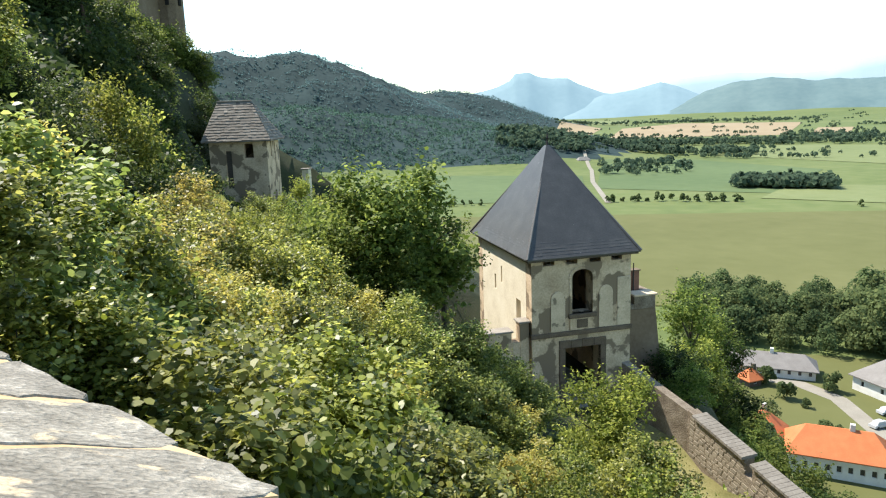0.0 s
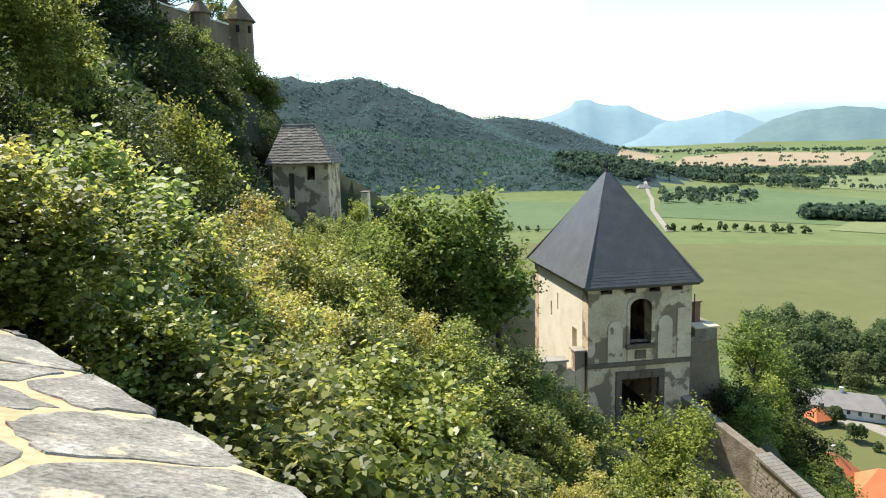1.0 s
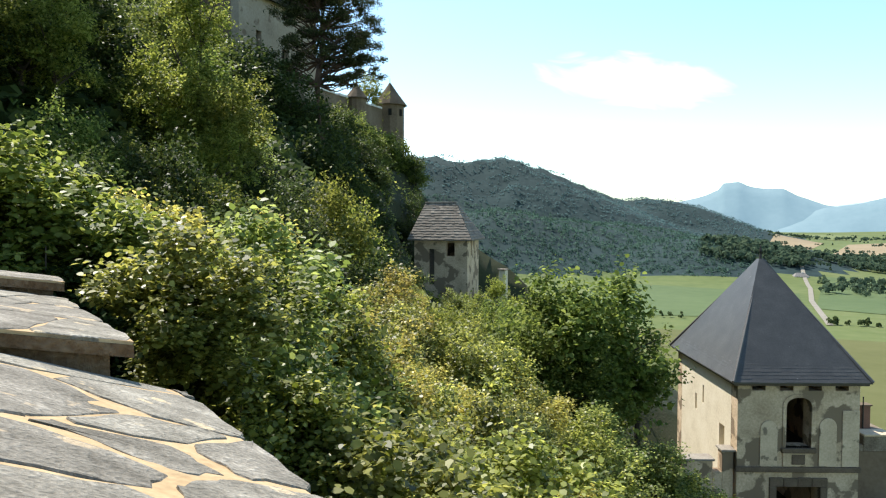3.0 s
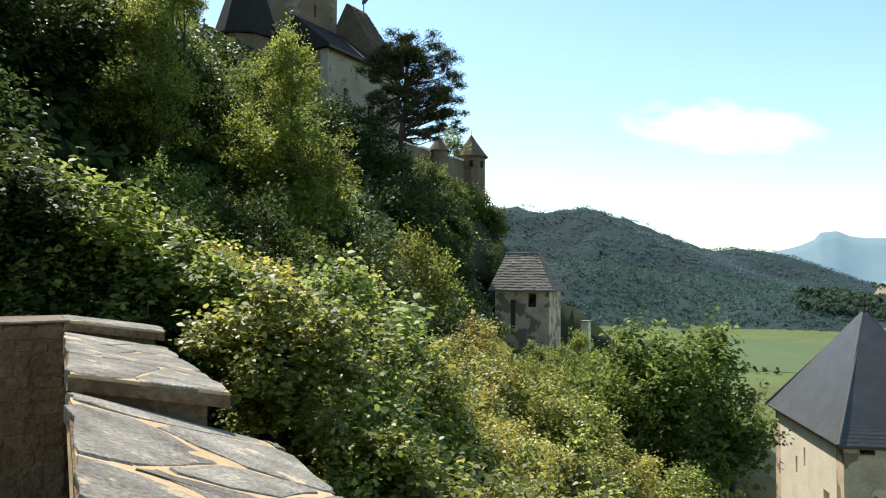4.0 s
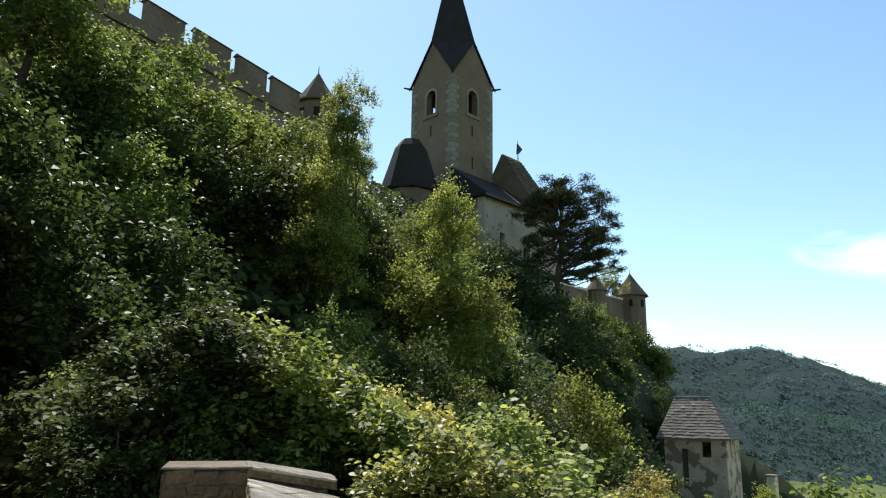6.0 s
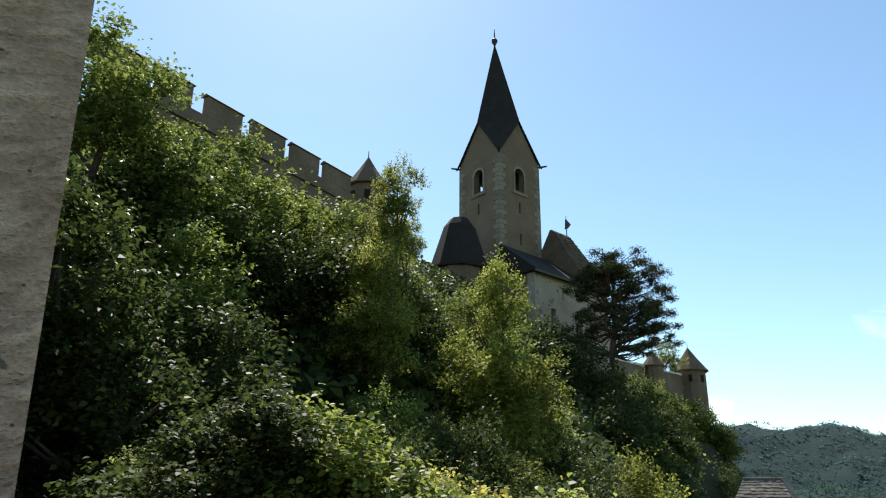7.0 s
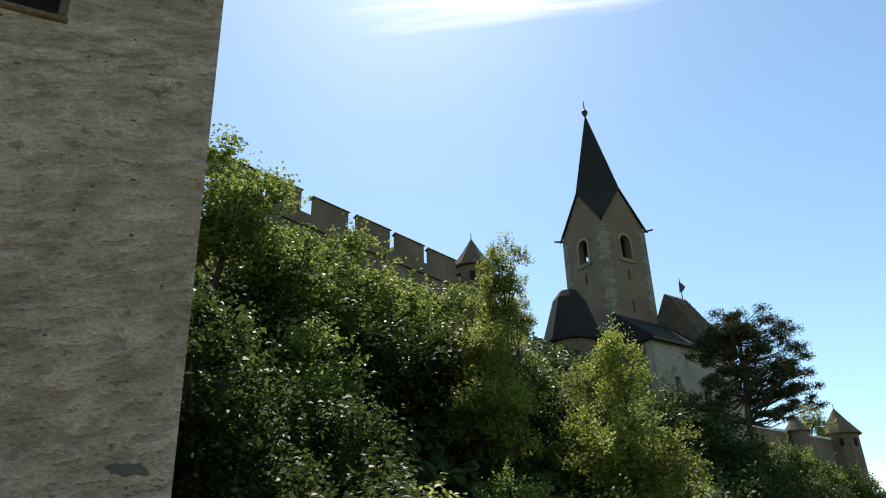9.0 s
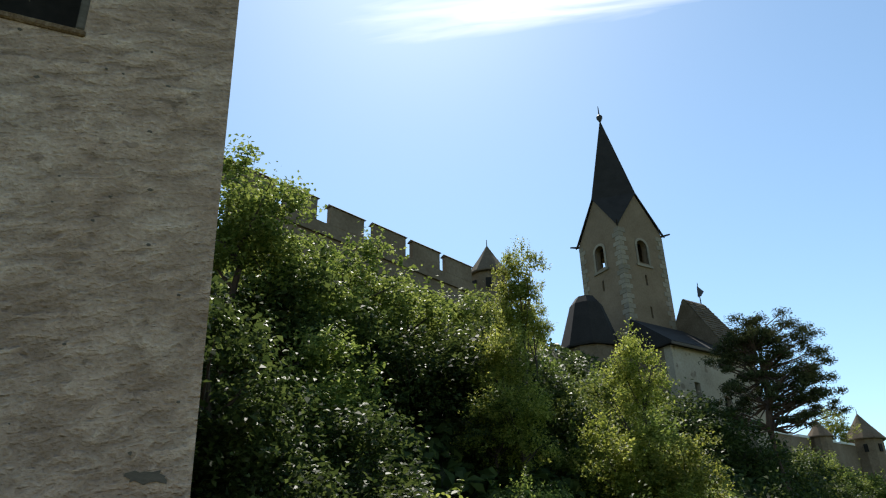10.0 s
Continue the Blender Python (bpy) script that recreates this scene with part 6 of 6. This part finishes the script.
pine.rotation_euler = (0, 0, radians(27))


# ---- trees of the valley and the far woods ----
def woods(name, label, places, material, seed, facets=44, conifer=0.3, grain=0.85, lumps=1, up=0.0, tall=1.7):
    """Many far trees in one mesh: every tree a crown of rounded lumps, covered with small facets."""
    rng = np.random.RandomState(seed)
    n = len(places)
    P = np.array(places)
    u = rng.normal(size=(n, facets, 3))
    u /= np.linalg.norm(u, axis=2)[:, :, None]
    u[:, :, 2] = np.abs(u[:, :, 2]) * 1.25 - 0.35
    rad = rng.uniform(0.75, 1.1, (n, facets, 1))
    con = (rng.uniform(size=n) < conifer)[:, None]
    hz = u[:, :, 2:3] * 0.5 + 0.55
    if lumps > 1:
        mid = rng.normal(size=(n, lumps, 3))
        mid /= np.linalg.norm(mid, axis=2)[:, :, None]
        mid[:, :, 2] = mid[:, :, 2] * 0.42 + 0.55
        mid[:, :, :2] *= rng.uniform(0.3, 0.75, (n, lumps, 1))
        wide = rng.uniform(0.28, 0.5, (n, lumps, 1))
        which = rng.randint(0, lumps, (n, facets))
        k = np.arange(n)[:, None]
        ball = mid[k, which] + u * wide[k, which] * rng.uniform(0.8, 1.08, (n, facets, 1)) * np.array([1, 1, 0.72])
    else:
        ball = np.concatenate([u[:, :, :2] * rad, hz * rad], 2)
    shape = np.where(con[:, :, None], np.concatenate([u[:, :, :2] * (1.05 - hz) * 0.75, hz * 1.25], 2), ball)
    cen = P[:, None, :3] + shape * P[:, None, 3:4] * np.array([1, 1, tall])
    nrm = u + rng.normal(size=u.shape) * 0.35 + np.array([0, 0, up])
    nrm /= np.linalg.norm(nrm, axis=2)[:, :, None]
    size = np.repeat(P[:, 3], facets)
    v = leaf_quads(cen.reshape(-1, 3), nrm.reshape(-1, 3), 1.0, rng, 0.9, 0.12)
    c = cen.reshape(-1, 1, 3)
    v = c + (v - c) * (size * grain)[:, None, None]
    me = mesh_from(name, v, 4, material)
    return tagged(new(name, me), label, "woods", kind="stuff")


wr = np.random.RandomState(11)
hill, hill2 = [], []
while len(hill) < 9000 or len(hill2) < 14000:
    b = wr.uniform(-7, 32, 6000)
    d = wr.uniform(700, 2900, 6000)
    a = np.radians(b)
    x, y = -np.sin(a) * d, np.cos(a) * d
    z = height(x, y)
    ok = (z > PLAIN + 5) & (waves(x, y, 260, 21) < 0.86)
    for q in np.nonzero(ok)[0]:
        (hill if d[q] < 1500 else hill2).append((x[q], y[q], z[q] - 2, wr.uniform(2.6, 4.6) * (0.8 + d[q] / 6000)))
woods("hill_woods", "dense woods on the hills across the valley, tinted for haze", hill[:9000], L_FAR, 4, 14, 0.5, 0.5, up=1.0, tall=1.5)
woods("hill_woods", "woods on the farther ridge, tinted blue-green for haze", hill2[:14000], L_FARTHER, 5, 8, 0.4, 0.68, up=1.6, tall=1.2)

belt = []
for _ in range(330):
    b, d = wr.uniform(-36, -17.5), wr.uniform(203, 248)
    p = polar(b, d)
    if waves(p.x, p.y, 70, 41) > -0.55 or d > 225:
        belt.append((p.x, p.y, PLAIN, wr.choice((2.8, 3.4, 4.0, 4.6, 5.6)) * wr.uniform(0.85, 1.15) * (1.35 if b < -28.5 else 0.95)))
for _ in range(80):
    b, d = wr.uniform(-24, -15), wr.uniform(90, 150)
    p = polar(b, d)
    belt.append((p.x, p.y, float(height(p.x, p.y)), wr.uniform(2.4, 4.2)))
for k, (leaves, label) in enumerate(((L_MID, "broadleaf wood below the castle"), (L_MIDLIGHT, "paler crowns in the wood below the castle"), (L_MIDDARK, "dark crowns in the wood below the castle"))):
    woods("valley_wood", label, belt[k::3], leaves, 6 + k, 700, 0.0, 0.14, 14, 0.3)

far_trees = []
for _ in range(900):   # tree belts between the far fields
    k = wr.randint(0, 5)
    b0, b1, d0, d1 = ((-12.5, -24.0, 1180, 1260), (-5.0, -22.0, 960, 1030), (-24.0, -34, 1180, 1500), (-7, -26, 2500, 2650), (-3, -10, 880, 1000))[k]
    b, d = wr.uniform(b1, b0), wr.uniform(d0, d1)
    p = polar(b, d)
    far_trees.append((p.x, p.y, float(height(p.x, p.y)), wr.uniform(4, 6.5)))
for _ in range(160):   # copse on the meadow
    b, d = wr.uniform(-27.2, -20.8), wr.uniform(590, 625)
    p = polar(b, d)
    far_trees.append((p.x, p.y, PLAIN, wr.uniform(4.6, 5.4)))
for _ in range(260):   # single trees and small hedges all over the plain
    b, d = wr.uniform(-34, -4), 900 + 2400 * wr.uniform() ** 1.5
    p = polar(b, d)
    for q in range(wr.randint(1, 5)):
        far_trees.append((p.x + q * 9 + wr.uniform(-3, 3), p.y + wr.uniform(-4, 4), float(height(p.x, p.y)), wr.uniform(2.2, 4.2)))
for _ in range(60):
    b, d = wr.uniform(-17.5, -10.8), wr.uniform(690, 850)
    p = polar(b, d)
    far_trees.append((p.x, p.y, PLAIN, wr.uniform(2.5, 5.5)))
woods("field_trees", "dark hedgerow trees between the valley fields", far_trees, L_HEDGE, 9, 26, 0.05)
row = []
for k in range(17):    # row of round trees along the field path
    b = -11.3 - k * 0.62 - (0.25 if k % 3 == 0 else 0)
    p = polar(b, 505 + 1.0 * k * (1 if k < 9 else 0.4))
    row.append((p.x, p.y, PLAIN, 2.7 + 0.6 * math.sin(k * 2.3)))
for b in (-29.0, -31.0, -31.8, 1.5, 0.8, 0.1, -0.6, -1.4):
    p = polar(b, 500)
    row.append((p.x, p.y, PLAIN, 2.2))
woods("tree_row", "row of small round trees along a field path", row, L_MID, 13, 260, 0.0, 0.35, 6)


# ---- hamlet at the foot of the rock ----
def house(bearing, dist, length, depth, eave, ridge, turn, roof, label, windows=5, wall=M_WHITE):
    h = thing("farmhouse", label, "house", frame_at(polar(bearing, dist, PLAIN), turn), group="hamlet houses")
    holes = [(length * (k + 0.5) / windows - 0.45, eave * 0.42, length * (k + 0.5) / windows + 0.45, eave * 0.42 + 1.3) for k in range(windows)]
    part("front_wall", wall_panel(length, eave, 0.5, holes), wall, h)
    for k, (x0, z0, x1, z1) in enumerate(holes):
        fr = bmesh.new()
        for lo, hi in (((x0, 0.12, z0), (x0 + 0.1, 0.24, z1)), ((x1 - 0.1, 0.12, z0), (x1, 0.24, z1)), ((x0 + 0.1, 0.12, z0), (x1 - 0.1, 0.24, z0 + 0.1)), ((x0 + 0.1, 0.12, z1 - 0.1), (x1 - 0.1, 0.24, z1))):
            add_box(fr, lo, hi)
        w = part("window", fr, M_WHITE, h)
        part("pane", box((x0 + 0.1, 0.2, z0 + 0.1), (x1 - 0.1, 0.23, z1 - 0.1)), M_GLASS, w, "dark window pane")
    part("back_wall", box((0, depth - 0.5, 0), (length, depth, eave)), wall, h)
    for x in (0, length - 0.5):
        b = solid([[(x, 0.502, 0), (x + 0.5, 0.502, 0), (x + 0.5, depth - 0.502, 0), (x, depth - 0.502, 0)], [(x, 0.502, eave), (x + 0.5, 0.502, eave), (x + 0.5, depth - 0.502, eave), (x, depth - 0.502, eave)]])
        part("gable_wall", b, wall, h)
    part("roof", solid([rect(-0.7, -0.7, length + 0.7, depth + 0.7, eave), rect(-0.7, -0.7, length + 0.7, depth + 0.7, eave + 0.2), rect(depth * 0.3, depth / 2 - 0.1, length - depth * 0.3, depth / 2 + 0.1, ridge)]), roof, h)
    part("chimney", box((length * 0.6, depth / 2 - 0.4, ridge - 1.0), (length * 0.6 + 0.8, depth / 2 + 0.4, ridge + 1.0)), wall, h)
    return h


house(-25.4, 132, 16, 9, 4.2, 8.2, -24, M_REDTILE, "long white house with bright orange tile roof", 9)
house(-24.8, 138, 6, 7, 3.6, 7.6, 60, M_REDTILE, "small wing with bright orange tile roof", 2)
house(-19.0, 181, 25, 7.5, 2.3, 5.2, -22, M_GREYTILE, "long low grey-roofed stable with pale walls", 11)
house(-29.3, 180, 30, 11, 3.4, 7.4, -70, M_GREYTILE, "large long grey-roofed barn by the lane", 6)
house(-22.4, 172, 3.4, 3.4, 1.6, 4.0, 20, M_REDTILE, "tiny wooden shed with red roof", 1, M_WOOD)
house(-9.2, 840, 14, 9, 5, 9, 10, M_GREYTILE, "distant pale farmhouse by the road", 4)
house(-1.0, 1250, 16, 9, 5, 9, 10, M_REDTILE, "distant orange-roofed farmhouse on wooded hill", 4)
ham = []
for b, d, r in ((-23.5, 176, 2.6), (-24.9, 168, 2.4), (-28.0, 176, 2.4), (-28.2, 148, 2.6), (-21.0, 165, 2.6), (-20.5, 150, 2.8), (-22.5, 140, 2.6), (-21.5, 128, 2.8), (-27.8, 178, 1.0), (-26.4, 164, 1.2)):
    p = polar(b, d)
    ham.append((p.x, p.y, PLAIN, r))
woods("hamlet_trees", "round garden trees and shrubs in the hamlet", ham, L_MID, 17, 900, 0.0, 0.22, 12)


def car(bearing, dist, turn, label):
    c = thing("car", label, "car", frame_at(polar(bearing, dist, PLAIN + 0.12), turn), group="parked cars")
    part("body", solid([rect(-2.1, -0.85, 2.1, 0.85, 0.3), rect(-2.1, -0.85, 2.1, 0.85, 0.85), rect(-1.5, -0.72, 1.1, 0.72, 0.9), rect(-1.1, -0.65, 0.6, 0.65, 1.45)]), M_CAR, c)
    for x in (-1.3, 1.3):
        for y in (-0.86, 0.72):
            b = bmesh.new()
            bmesh.ops.create_cone(b, cap_ends=True, segments=12, radius1=0.32, radius2=0.32, depth=0.16, matrix=Matrix.Translation((x, y + 0.07, 0.32)) @ Matrix.Rotation(math.pi / 2, 4, "X"))
            part("wheel", b, M_IRON, c)


car(-31.2, 160, 20, "white car parked beside the gravel lane")
car(-31.6, 168, 15, "light car parked by the barn")
